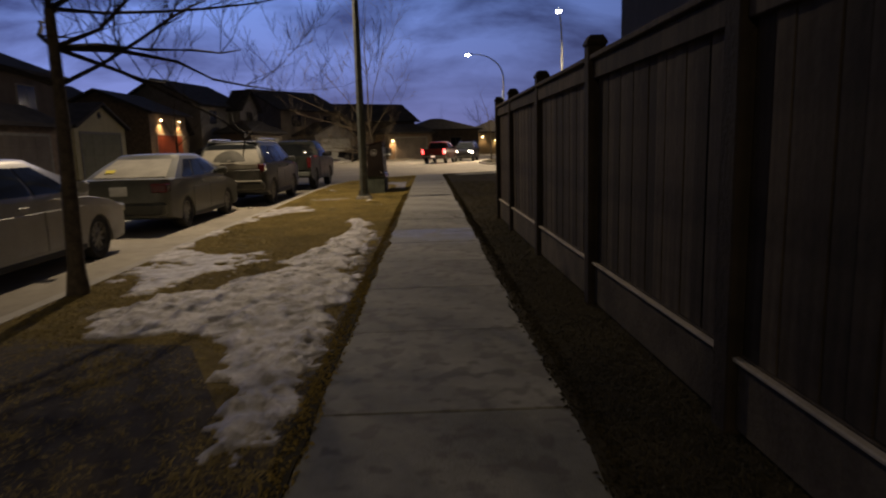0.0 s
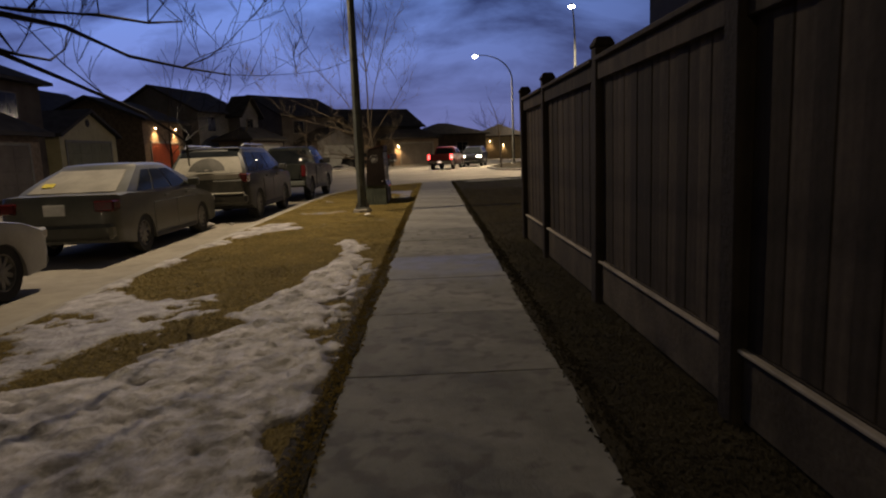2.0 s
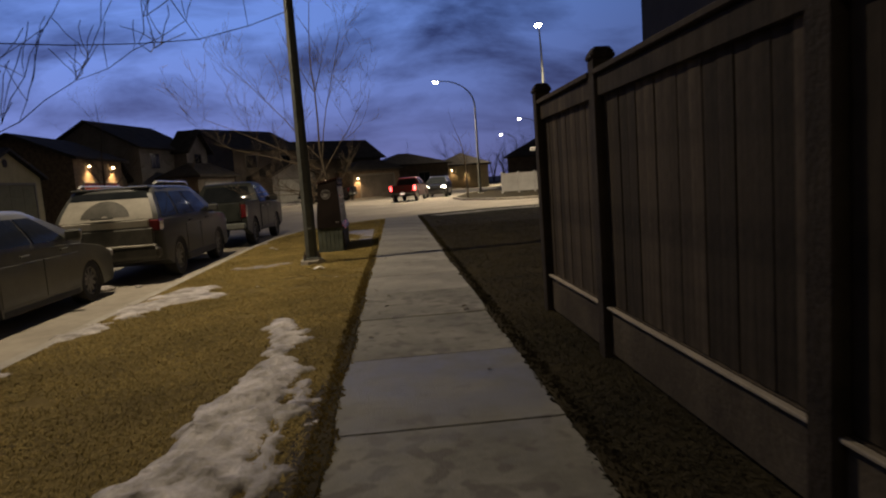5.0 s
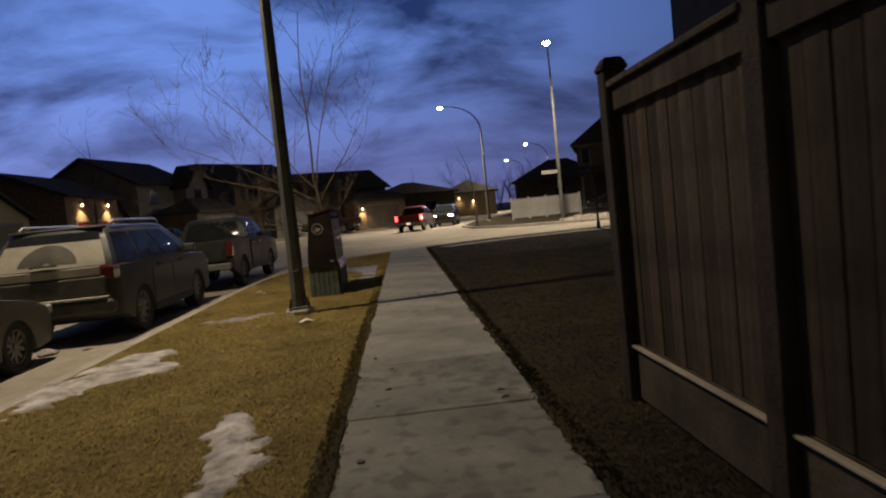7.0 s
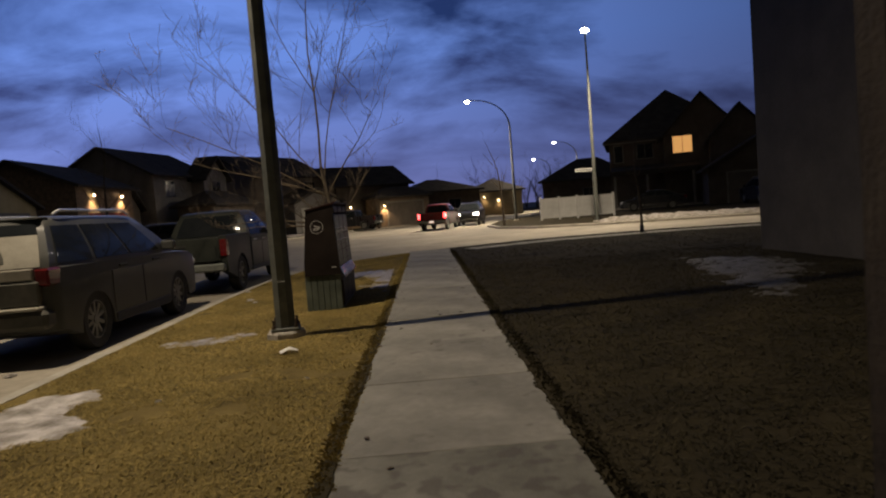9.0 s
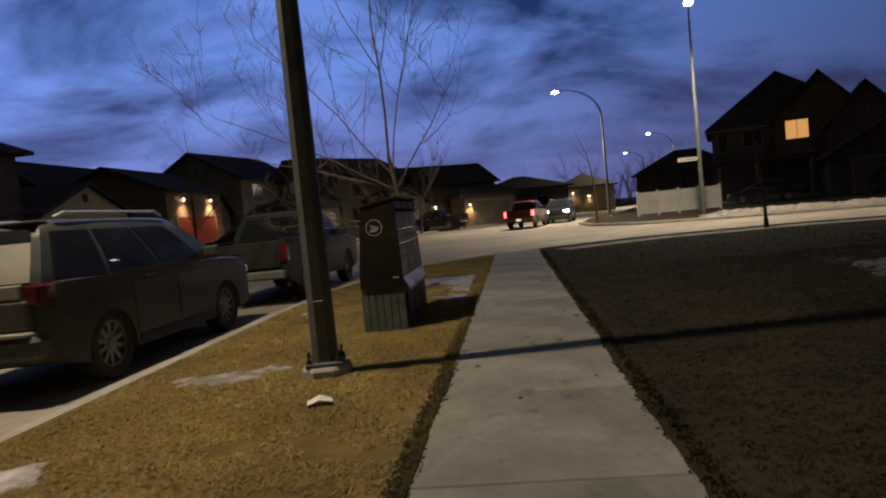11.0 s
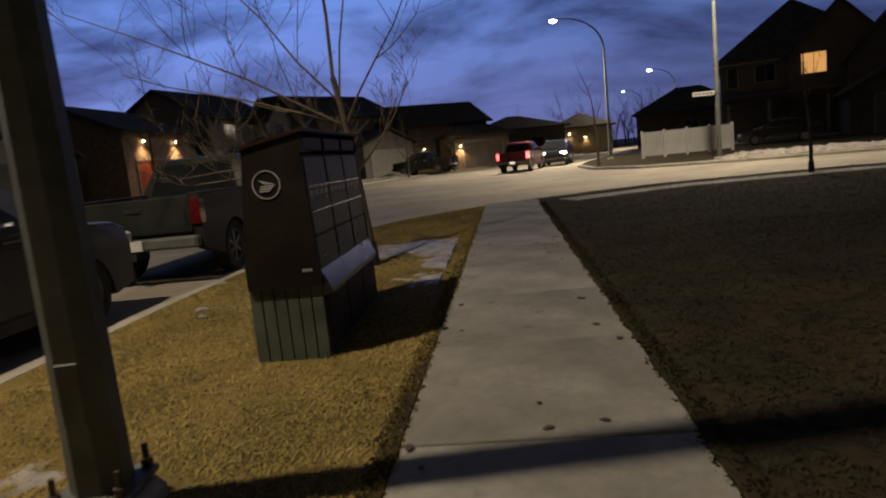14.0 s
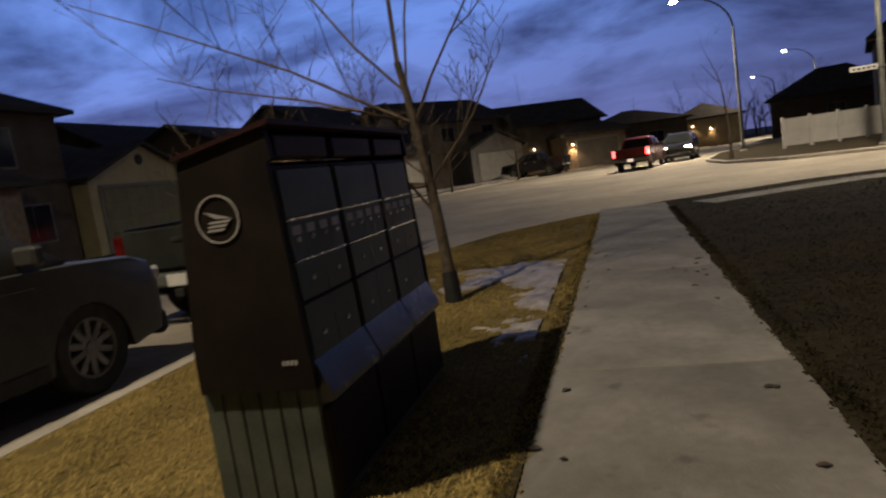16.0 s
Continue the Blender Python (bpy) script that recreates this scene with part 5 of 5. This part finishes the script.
saloon(pose(-5.12, 6.25, ROAD_Z), M["silver"], "pale silver saloon car parked at the kerb")
saloon(pose(-5.14, 12.46, ROAD_Z), M["grey_car"], "dusty grey-green saloon car parked at the kerb")
wagon(pose(-4.66, 17.74, ROAD_Z), M["suv_paint"], "dirty dark grey sport utility vehicle with dust-coated rear window")
pickup(pose(-4.48, 24.05, ROAD_Z, 0, 0, -1), M["truck_paint"], "dirty dark grey pickup truck parked at the kerb", bed_mat=M["truck_paint"])
pickup(pose(1.95, 53.8, ROAD_Z, 0, 0, -14), M["red_car"], "red pickup truck with glowing tail lights at the junction", lit=(True, False))
wagon(pose(4.55, 58.5, ROAD_Z, 0, 0, 168), M["dark_car"], "dark sport utility vehicle with headlights on", lit=(False, True), dusty=False)
pickup(pose(-5.6, 66.6, 0, 0, 0, 70), M["dark_car"], "dark pickup truck parked before a house")
wagon(pose(-15.6, 48.0, 0, 0, 0, 90), M["dark_car"], "dark vehicle parked before the red garage", dusty=False)
saloon(pose(17.6, 54.4, 0, 0, 0, 72), M["dark_car"], "dark car parked before the porch", dusty=False)
wagon(pose(24.4, 51.6, 0, 0, 0, -8), M["dark_car"], "dark vehicle parked on the driveway", dusty=False)


# ---- houses: local front at y = 0 facing -y, depth to +y ----
def block(house, x0, x1, y0, y1, z, rise, ridge, wall, over=0.45, roof=None):
    """Walls and roof of one volume. ridge: 'x' or 'y' for gables, 'hip'."""
    xm, ym = (x0 + x1) / 2, (y0 + y1) / 2
    g = Geo()
    if ridge == "y":
        g.prism([(x0, -0.2), (x1, -0.2), (x1, z), (xm, z + rise), (x0, z)], y0, y1, lambda a, b, t: (a, t, b))
    elif ridge == "x":
        g.prism([(y0, -0.2), (y1, -0.2), (y1, z), (ym, z + rise), (y0, z)], x0, x1, lambda a, b, t: (t, a, b))
    else:
        g.box(x0, x1, y0, y1, -0.2, z)
    part("wall", g, wall, house)
    th = 0.16
    r = Geo()
    if ridge == "hip":
        a0, a1, b0, b1 = x0 - over, x1 + over, y0 - over, y1 + over
        k = min(a1 - a0, b1 - b0) / 2
        top = [(a0 + k, b0 + k), (a1 - k, b0 + k), (a1 - k, b1 - k), (a0 + k, b1 - k)]
        r.rings([[(a0, b0, z - 0.02), (a1, b0, z - 0.02), (a1, b1, z - 0.02), (a0, b1, z - 0.02)], [(a0, b0, z + th), (a1, b0, z + th), (a1, b1, z + th), (a0, b1, z + th)], [(p[0] + (0.01 if i in (1, 2) else -0.01), p[1] + (0.01 if i > 1 else -0.01), z + th + rise) for i, p in enumerate(top)]])
        part("roof", r, M["shingle"], house)
        f = Geo()
        f.box(a0 - 0.03, a1 + 0.03, b0 - 0.05, b0 - 0.005, z - 0.03, z + th - 0.02)
        part("gutter", f, M["barge"], house, "dark gutter")
        return
    lo, hi, mid, e0, e1 = (x0, x1, xm, y0, y1) if ridge == "y" else (y0, y1, ym, x0, x1)
    sl = rise / (hi - mid)
    prof = [(lo - over, z - over * sl), (mid, z + rise), (hi + over, z - over * sl), (hi + over, z - over * sl + th), (mid, z + rise + th * 1.05), (lo - over, z - over * sl + th)]
    place = (lambda a, b, t: (a, t, b)) if ridge == "y" else (lambda a, b, t: (t, a, b))
    prof = [(a, b + 0.005) for a, b in prof]
    r.prism(prof, e0 - over, e1 + over, place)
    part("roof", r, M["shingle"], house)
    fp = [(lo - over, z - over * sl - 0.02), (mid, z + rise - 0.02), (hi + over, z - over * sl - 0.02), (hi + over, z - over * sl + th - 0.02), (mid, z + rise + th * 1.05 - 0.02), (lo - over, z - over * sl + th - 0.02)]
    for a, b in ((e0 - over - 0.03, e0 - over - 0.003), (e1 + over + 0.003, e1 + over + 0.03)):
        part("bargeboard", Geo().prism(fp, a, b, place), M["barge"], house, "dark bargeboard")


def house_window(house, x, z, w, h, y=0.0, pane=None, bars=1):
    fr_ob = part("window", Geo().box(x - w / 2 - 0.07, x + w / 2 + 0.07, y - 0.045, y - 0.003, z - 0.07, z + h + 0.07, 0.01), M["fascia"], house)
    n = bars + 1
    for i in range(n):
        part("pane", Geo().box(x - w / 2 + i * w / n + 0.02, x - w / 2 + (i + 1) * w / n - 0.02, y - 0.056, y - 0.046, z, z + h), pane or M["pane"], fr_ob)


def garage_door(house, x, w, h, mat, y=0.0, rows=4, cols=4):
    d = part("garage_door", Geo().box(x - w / 2, x + w / 2, y - 0.03, y - 0.003, 0.0, h, 0.01), mat, house)
    for r in range(rows):
        for c in range(cols):
            part("panel", Geo().box(x - w / 2 + (c + 0.06) * w / cols, x - w / 2 + (c + 0.94) * w / cols, y - 0.046, y - 0.031, (r + 0.08) * h / rows, (r + 0.92) * h / rows, 0.008), mat, d)
    for a, b, z0, z1 in ((x - w / 2 - 0.14, x - w / 2 - 0.004, 0, h + 0.14), (x + w / 2 + 0.004, x + w / 2 + 0.14, 0, h + 0.14), (x - w / 2 - 0.003, x + w / 2 + 0.003, h + 0.004, h + 0.14)):
        part("door_casing", Geo().box(a, b, y - 0.06, y - 0.003, z0, z1, 0.008), M["fascia"], house)


def sconce(m, watts=30.0):
    s = thing("wall_light", "lit outdoor wall light throwing a warm cone", "lamp", m, "wall lights")
    part("bracket", Geo().box(-0.06, 0.06, -0.12, -0.002, 0.10, 0.16, 0.01), M["fixture"], s)
    part("cap", Geo().lathe([(0.002, 0.10), (0.10, 0.06), (0.10, 0.045), (0.002, 0.05)], 12, lambda x, y, h: (x, y - 0.16, h + 0.05)), M["fixture"], s)
    part("bulb", Geo().lathe([(0.002, 0.04), (0.05, 0.02), (0.055, -0.04), (0.002, -0.075)], 12, lambda x, y, h: (x, y - 0.16, h + 0.04)), M["sconce_glow"], s, "glowing bulb")
    lamp_light("wall_light_glow", m @ Vector((0, -0.24, -0.12)), watts, (1.0, 0.62, 0.30), 0.05, 120)
    return s


def house(m, label):
    return thing("house", label, "house", m, "houses")


# across the street, fronts towards +x
h = house(pose(-19.5, 29.6, 0, 0, 0, 90), "dark two-storey house with hip roof across the street")
block(h, -5.4, 5.4, 0, 9, 5.5, 2.5, "hip", M["brown_siding"])
block(h, -4.8, 1.6, -1.9, -0.05, 2.75, 0.9, "hip", M["stone"])
garage_door(h, -1.7, 4.8, 2.3, M["taupe"], y=-1.9)
house_window(h, 2.6, 3.6, 1.5, 1.3)
house_window(h, -2.2, 3.75, 1.5, 1.2)
house_window(h, 3.6, 0.9, 1.5, 1.3)
part("front_door", Geo().box(2.0, 2.9, -0.05, -0.003, 0.1, 2.15, 0.01), M["red_door"], h, "dark front door")
part("string_course", Geo().box(-5.42, 5.42, -0.045, -0.004, 2.95, 3.12, 0.01), M["barge"], h)
h = house(pose(-19.0, 38.4, 0, 0, 0, 90), "house with beige stucco garage gable across the street")
block(h, -3.0, 3.2, 0, 6, 3.0, 1.35, "y", M["beige"], over=0.28)
block(h, -4.6, 6.0, 6.05, 14, 4.3, 2.2, "hip", M["beige"])
part("entry_wall", Geo().box(3.25, 5.9, 3.0, 6.0, -0.1, 2.9, 0.01), M["stone"], h, "stone-faced entry beside the garage")
house_window(h, 4.6, 1.0, 1.1, 1.3, y=3.0)
garage_door(h, 0.0, 4.8, 2.6, M["olive_door"])
part("vent", Geo().lathe([(0.002, 0.0), (0.20, 0.0), (0.22, 0.03), (0.16, 0.05), (0.002, 0.04)], 20, lambda x, y, hh: (x, -hh - 0.002, 3.72 + y)), M["fixture"], h, "dark round gable vent")
h = house(pose(-19.0, 49.2, 0, 0, 0, 90), "house with red-stained garage door lit by two wall lights")
block(h, -3.6, 3.6, 0, 7, 4.35, 1.5, "x", M["stone"])
block(h, -3.6, 7.5, 7.05, 15, 5.0, 2.2, "x", M["brown_siding"])
block(h, 3.65, 7.5, 1.2, 7, 3.0, 1.6, "y", M["taupe"])
garage_door(h, 0.0, 5.0, 2.7, M["red_door"], rows=1, cols=14)
house_window(h, 5.0, 1.3, 0.3, 1.3, y=1.2, pane=M["dim_window_glow"], bars=0)
for yy in (47.4, 51.0):
    sconce(pose(-19.0, yy, 3.75, 0, 0, 90), 260)
h = house(pose(-17.6, 60.5, 0, 0, 0, 78), "grey two-storey house with front gable across the street")
block(h, -4.0, 4.6, 0.6, 9, 5.6, 2.2, "x", M["grey_siding"])
block(h, 1.0, 4.6, -0.6, 0.55, 5.5, 1.6, "y", M["grey_siding"])
block(h, -3.2, 3.4, -3.6, -0.65, 2.9, 1.1, "hip", M["taupe"])
garage_door(h, 0.2, 4.6, 2.4, M["pale_door"], y=-3.6)
house_window(h, 2.8, 3.9, 1.3, 1.2, y=-0.6)
house_window(h, -2.0, 3.9, 1.3, 1.2, y=0.6)
h = house(pose(-11.6, 71.0, 0, 0, 0, 55), "two-storey house with pale garage door at the bend")
block(h, -4.6, 4.6, 0, 9, 5.6, 2.2, "x", M["taupe"])
block(h, -2.8, 3.4, -3.0, -0.05, 2.9, 1.2, "y", M["grey_siding"])
garage_door(h, 0.3, 4.6, 2.4, M["pale_door"], y=-3.0)
house_window(h, 2.4, 3.8, 1.4, 1.2)
house_window(h, -2.4, 3.8, 1.4, 1.2)
h = house(pose(-3.6, 75.0, 0, 0, 0, 30), "dark-roofed house with lit entrance at the bend")
block(h, -4.6, 3.8, 0, 8, 4.4, 2.0, "x", M["brown_siding"])
block(h, -1.5, 4.2, -3.2, -0.05, 2.8, 1.0, "hip", M["stone"])
garage_door(h, 1.4, 4.0, 2.3, M["taupe"], y=-3.2)
sconce(pose(-3.6, 75.0, 0, 0, 0, 30) @ pose(-3.2, 0, 2.1), 200)
sconce(pose(-3.6, 75.0, 0, 0, 0, 30) @ pose(-1.0, -3.2, 2.0), 200)
h = house(pose(4.2, 88.0, 0, 0, 0, 20), "low dark house further along the street")
block(h, -5.0, 4.5, 0, 8, 3.4, 1.6, "hip", M["brown_siding"])
house_window(h, 1.0, 1.2, 1.6, 1.2)
# beyond the junction
h = house(pose(23.2, 62.0, -0.2, 0, 0, -18), "dark brown two-storey house with one lit upper window")
block(h, -6.0, 4.6, 0.5, 11.5, 6.0, 4.75, "hip", M["umber_siding"])
block(h, -1.5, 4.6, -0.5, 0.45, 6.1, 3.25, "y", M["umber_siding"])
block(h, 2.0, 6.6, -1.6, -0.55, 5.5, 2.5, "y", M["umber_siding"])
block(h, 1.2, 9.2, -6.2, -1.65, 2.9, 2.3, "y", M["brown_siding"])
garage_door(h, 5.2, 5.2, 2.45, M["taupe"], y=-6.2)
house_window(h, 0.0, 4.63, 1.56, 1.38, y=-0.5, pane=M["window_glow"])
house_window(h, -0.9, 1.95, 0.6, 0.95, y=0.495, pane=M["dim_window_glow"], bars=0)
house_window(h, -5.2, 4.3, 0.7, 1.4, y=0.5, bars=0)
house_window(h, -3.0, 4.5, 1.3, 1.2, y=0.5)
part("porch_roof", Geo().prism([(-2.5, 3.25), (-2.5, 3.42), (0.45, 3.9), (0.45, 3.72)], -5.9, 1.15, lambda a, b, t: (t, a, b)), M["shingle"], h, "shingled porch roof")
part("porch_beam", Geo().box(-5.9, 1.15, -2.42, -2.24, 3.02, 3.245, 0.01), M["barge"], h)
part("porch_floor", Geo().box(-5.9, 1.15, -2.45, 0.45, -0.1, 0.35, 0.02), M["kerb"], h, "concrete porch floor")
for x in (-5.6, -3.0, 0.6):
    part("porch_post", Geo().box(x - 0.1, x + 0.1, -2.43, -2.23, 0.352, 3.015, 0.01), M["fascia"], h, "pale porch post")
part("eaves_trim", Geo().box(-6.5, -1.98, 0.0, 0.035, 5.86, 6.0, 0.01), M["fascia"], h, "pale eaves trim")
for k in range(5):
    part("porch_rail", Geo().box(-5.5, 0.5, -2.36, -2.31, 0.55 + 0.17 * k, 0.60 + 0.17 * k, 0.008), M["barge"], h)
h = house(pose(42.0, 68.0, 0, 0, 0, -18), "grey-blue house behind a garage beyond the junction")
block(h, -5.2, 7.0, 0, 11, 6.2, 3.0, "hip", M["grey_siding"])
house_window(h, -1.0, 4.0, 1.4, 1.3)
h = house(pose(10.6, 92.0, 0, 0, 0, -5), "distant house with warm porch lights")
block(h, -3.6, 3.6, 0, 7, 3.0, 1.7, "hip", M["tan"])
sconce(pose(9.2, 92.0, 2.35), 50)
sconce(pose(11.1, 92.0, 1.8), 40)
h = house(pose(20.0, 84.0, 0, 0, 0, -18), "dark low house behind the white fence")
block(h, -4.5, 6.0, 0, 8, 3.4, 2.6, "hip", M["brown_siding"])
house_window(h, 1.0, 1.2, 1.4, 1.2)
# behind the timber fence
h = house(pose(7.2, 20.6, 0, 0, 0, 0), "taupe-sided two-storey house behind the fence")
block(h, 0.0, 9.0, -16.0, 0.0, 6.9, 2.2, "hip", M["dim_siding"])

# white vinyl fence by the far house
vf = thing("white_fence", "white vinyl privacy fence beside the far house", "fence", pose(8.6, 50.4, 0, 0, 0, -3))
panel_mesh = mesh_of("panel", Geo().box(0.07, 1.13, -0.02, 0.02, 0.1, 1.42, 0.008), M["white_fence"])
vpost_mesh = mesh_of("post", Geo().box(-0.065, 0.065, -0.065, 0.065, -0.05, 1.52, 0.012), M["white_fence"])
for i in range(5):
    shared("post", vpost_mesh, vf, pose(i * 1.2, 0, 0))
    if i < 4:
        shared("panel", panel_mesh, vf, pose(i * 1.2, 0, 0))

# far trees
rng = random.Random(77)
g = Geo()
for i in range(90):
    x = rng.uniform(12, 80)
    y = rng.uniform(112, 150)
    hh = rng.uniform(4, 7.5)
    grow(g, rng, Vector((x, y, -0.2)), Vector((rng.gauss(0, 0.08), 0, 1)), hh, 0.13, 3, 0.5, 0.3, (4, 6))
tagged(part("far_woods", g, M["far_twig"]), "dark belt of distant bare trees", "trees", kind="stuff")
g = Geo()
for i in range(26):
    x = rng.uniform(-60, 8)
    y = rng.uniform(105, 150)
    grow(g, rng, Vector((x, y, -0.2)), Vector((rng.gauss(0, 0.05), 0, 1)), rng.uniform(6, 9), 0.16, 3, 0.5, 0.2, (3, 5))
tagged(part("far_woods", g, M["far_twig"]), "dark belt of distant bare trees behind the houses", "trees", kind="stuff")

# turf creeping over the edges of the slabs
def turf_edge(name, side, y0, y1, mat, blades, label, seed, most):
    g, step, rows = Geo(), 0.035, 0
    y = y0
    while y <= y1:
        base = walk_left(y) + (0.0 if side < 0 else 1.28)
        creep = most * (0.30 + 0.9 * fbm(y, seed, 0.8, seed) + 0.4 * fbm(y, seed, 3.0, seed + 3, 2) + 0.04 * fbm(y, seed, 15.0, seed + 5))
        for e, z in ((-0.16, -0.01), (-0.05, 0.019), (creep * 0.5, 0.026 if creep > 0 else 0.010), (creep, 0.018 if creep > 0 else 0.004), (creep + 0.006, -0.005)):
            g.v.append((base - side * e, y + 0.012 * fbm(e, y, 14, seed), z + 0.004 * fbm(e * 9, y * 9, 2, seed)))
        if rows:
            n = len(g.v) - 10
            for k in range(4):
                q = (n + k, n + k + 1, n + k + 6, n + k + 5)
                g.f.append(q if side < 0 else q[::-1])
        rows += 1
        y += step
    rng = random.Random(seed)
    tagged(part(name, g, mat), label, "soil", kind="stuff")
    b = Geo()
    for _ in range(int((y1 - y0) * 420)):
        yy = rng.uniform(y0, y1)
        creep = most * (0.30 + 0.9 * fbm(yy, seed, 0.8, seed) + 0.5 * fbm(yy, seed, 3.0, seed + 3, 2) + 0.25)
        e = rng.uniform(-0.10, max(0.0, creep))
        x, a, l, w = walk_left(yy) + (0.0 if side < 0 else 1.28) - side * e, rng.uniform(0, 6.283), rng.uniform(0.015, 0.04), rng.uniform(0.001, 0.002)
        ca, sa, n, h = math.cos(a), math.sin(a), len(b.v), rng.uniform(0.022, 0.036)
        b.v += [(x - sa * w, yy + ca * w, 0.012), (x + sa * w, yy - ca * w, 0.012), (x + ca * l * 0.5, yy + sa * l * 0.5, h), (x + ca * l, yy + sa * l, h * rng.uniform(0.6, 1.0))]
        b.f += [(n, n + 1, n + 2), (n, n + 2, n + 3)]
    tagged(part("edge_grass", b, blades), "dead grass blades hanging over the side walk's edge", "grass", kind="stuff")


turf_edge("edge_soil", -1, -1.0, 27.5, M["lawn_soil"], M["blades"], "dark ragged soil creeping over the side walk's edge", 4.0, 0.036)
turf_edge("edge_soil", 1, -1.0, 27.5, M["lawn_soil"], M["lawn_blades"], "ragged thatch creeping over the side walk's edge, darkened for weak lamplight", 9.0, 0.036)

# ---- litter ----
g = Geo()
pv = [(-0.085, -0.055, 0.012), (0.0, -0.06, 0.042), (0.09, -0.045, 0.016), (-0.09, 0.05, 0.016), (0.005, 0.055, 0.05), (0.085, 0.06, 0.014)]
g.add([(x, y, z) for x, y, z in pv] + [(x, y, z + 0.003) for x, y, z in pv], [(0, 1, 4, 3), (1, 2, 5, 4), (6, 9, 10, 7), (7, 10, 11, 8), (0, 6, 7, 1), (1, 7, 8, 2), (2, 8, 11, 5), (5, 11, 10, 4), (4, 10, 9, 3), (3, 9, 6, 0)])
tagged(part("paper_scrap", g, M["paper"], at=pose(-0.97, 14.37, 0.01, 0, 0, 15)), "crumpled scrap of white paper on dead grass", "litter")
lr = random.Random(8)
leaf = Geo()
lp = [(0.0, -0.035), (0.016, -0.015), (0.02, 0.008), (0.0, 0.035), (-0.018, 0.01), (-0.015, -0.014)]
leaf.prism(lp, 0.0, 0.003, lambda a, b, t: (a, b, t + 0.25 * abs(a)))
leaf_mesh = mesh_of("dead_leaf", leaf, M["leaf"])
for i in range(44):
    y = lr.uniform(7.5, 24)
    e = lr.choice((lr.uniform(0.02, 0.3), lr.uniform(0.9, 1.22), lr.uniform(0.05, 1.2)))
    ob = new("dead_leaf", leaf_mesh)
    k = lr.uniform(0.5, 1.1)
    ob.matrix_basis = Matrix.LocRotScale((walk_left(y) + e, y, 0.021), Euler((0, 0, lr.uniform(0, 6.28))), (k, k, 1))
    tagged(ob, "small dark dead leaf stuck to the side walk", "leaf", "leaves on the side walk")

ice = Geo()
ir = random.Random(3)
prof = []
for z, r in ((0.0, 0.9), (0.35, 1.0), (0.7, 0.75), (0.95, 0.3)):
    prof.append([(r * math.cos(a) * ir.uniform(0.75, 1.2), r * math.sin(a) * ir.uniform(0.6, 1.1), z * 0.55) for a in (i * math.pi / 4 for i in range(8))])
ice.rings(prof)
ice_mesh = mesh_of("ice_chunk", ice, M["snow"], 50)
for x, y, k, label in ((-2.55, 19.0, 0.07, "small lump of ice on the verge"), (-2.4, 18.7, 0.05, "small lump of ice on the verge"), (-2.95, 20.4, 0.06, "small lump of ice beside the kerb"), (-4.6, 14.95, 0.16, "lump of snow fallen on the road behind a vehicle"), (-4.1, 15.05, 0.07, "lump of snow fallen on the road behind a vehicle"), (-0.62, 13.3, 0.03, "scrap of ice on dead grass"), (-1.7, 13.0, 0.03, "scrap of ice on dead grass")):
    ob = new("ice_chunk", ice_mesh)
    ob.matrix_basis = Matrix.LocRotScale((x, y, ROAD_Z if x < -3.4 else 0.0), Euler((0, 0, x * 5)), (k, k, k))
    tagged(ob, label, "ice", "lumps of ice")

# ---- side walk slabs ----
SLAB, GAP = 1.43, 0.006
pavement = thing("pavement", "worn concrete side walk cast in slabs", "pavement", Matrix.Identity(4), kind="structure")
slab_meshes = {k: mesh_of("slab", Geo().box(0, 1.28, GAP / 2, SLAB - GAP / 2, -0.06, 0.016, 0.007), M[k]) for k in ("damp", "spotted", "clean")}
for i in range(-8, 19):
    y = 1.43 + i * SLAB
    damp = 5.6 < y + SLAB / 2 < 8.4
    shared("slab", slab_meshes["damp" if damp else "spotted" if y < 10.6 else "clean"], pavement, pose(walk_left(y), y, random.uniform(-0.003, 0.003), random.uniform(-0.1, 0.1), random.uniform(-0.1, 0.1), -0.57))
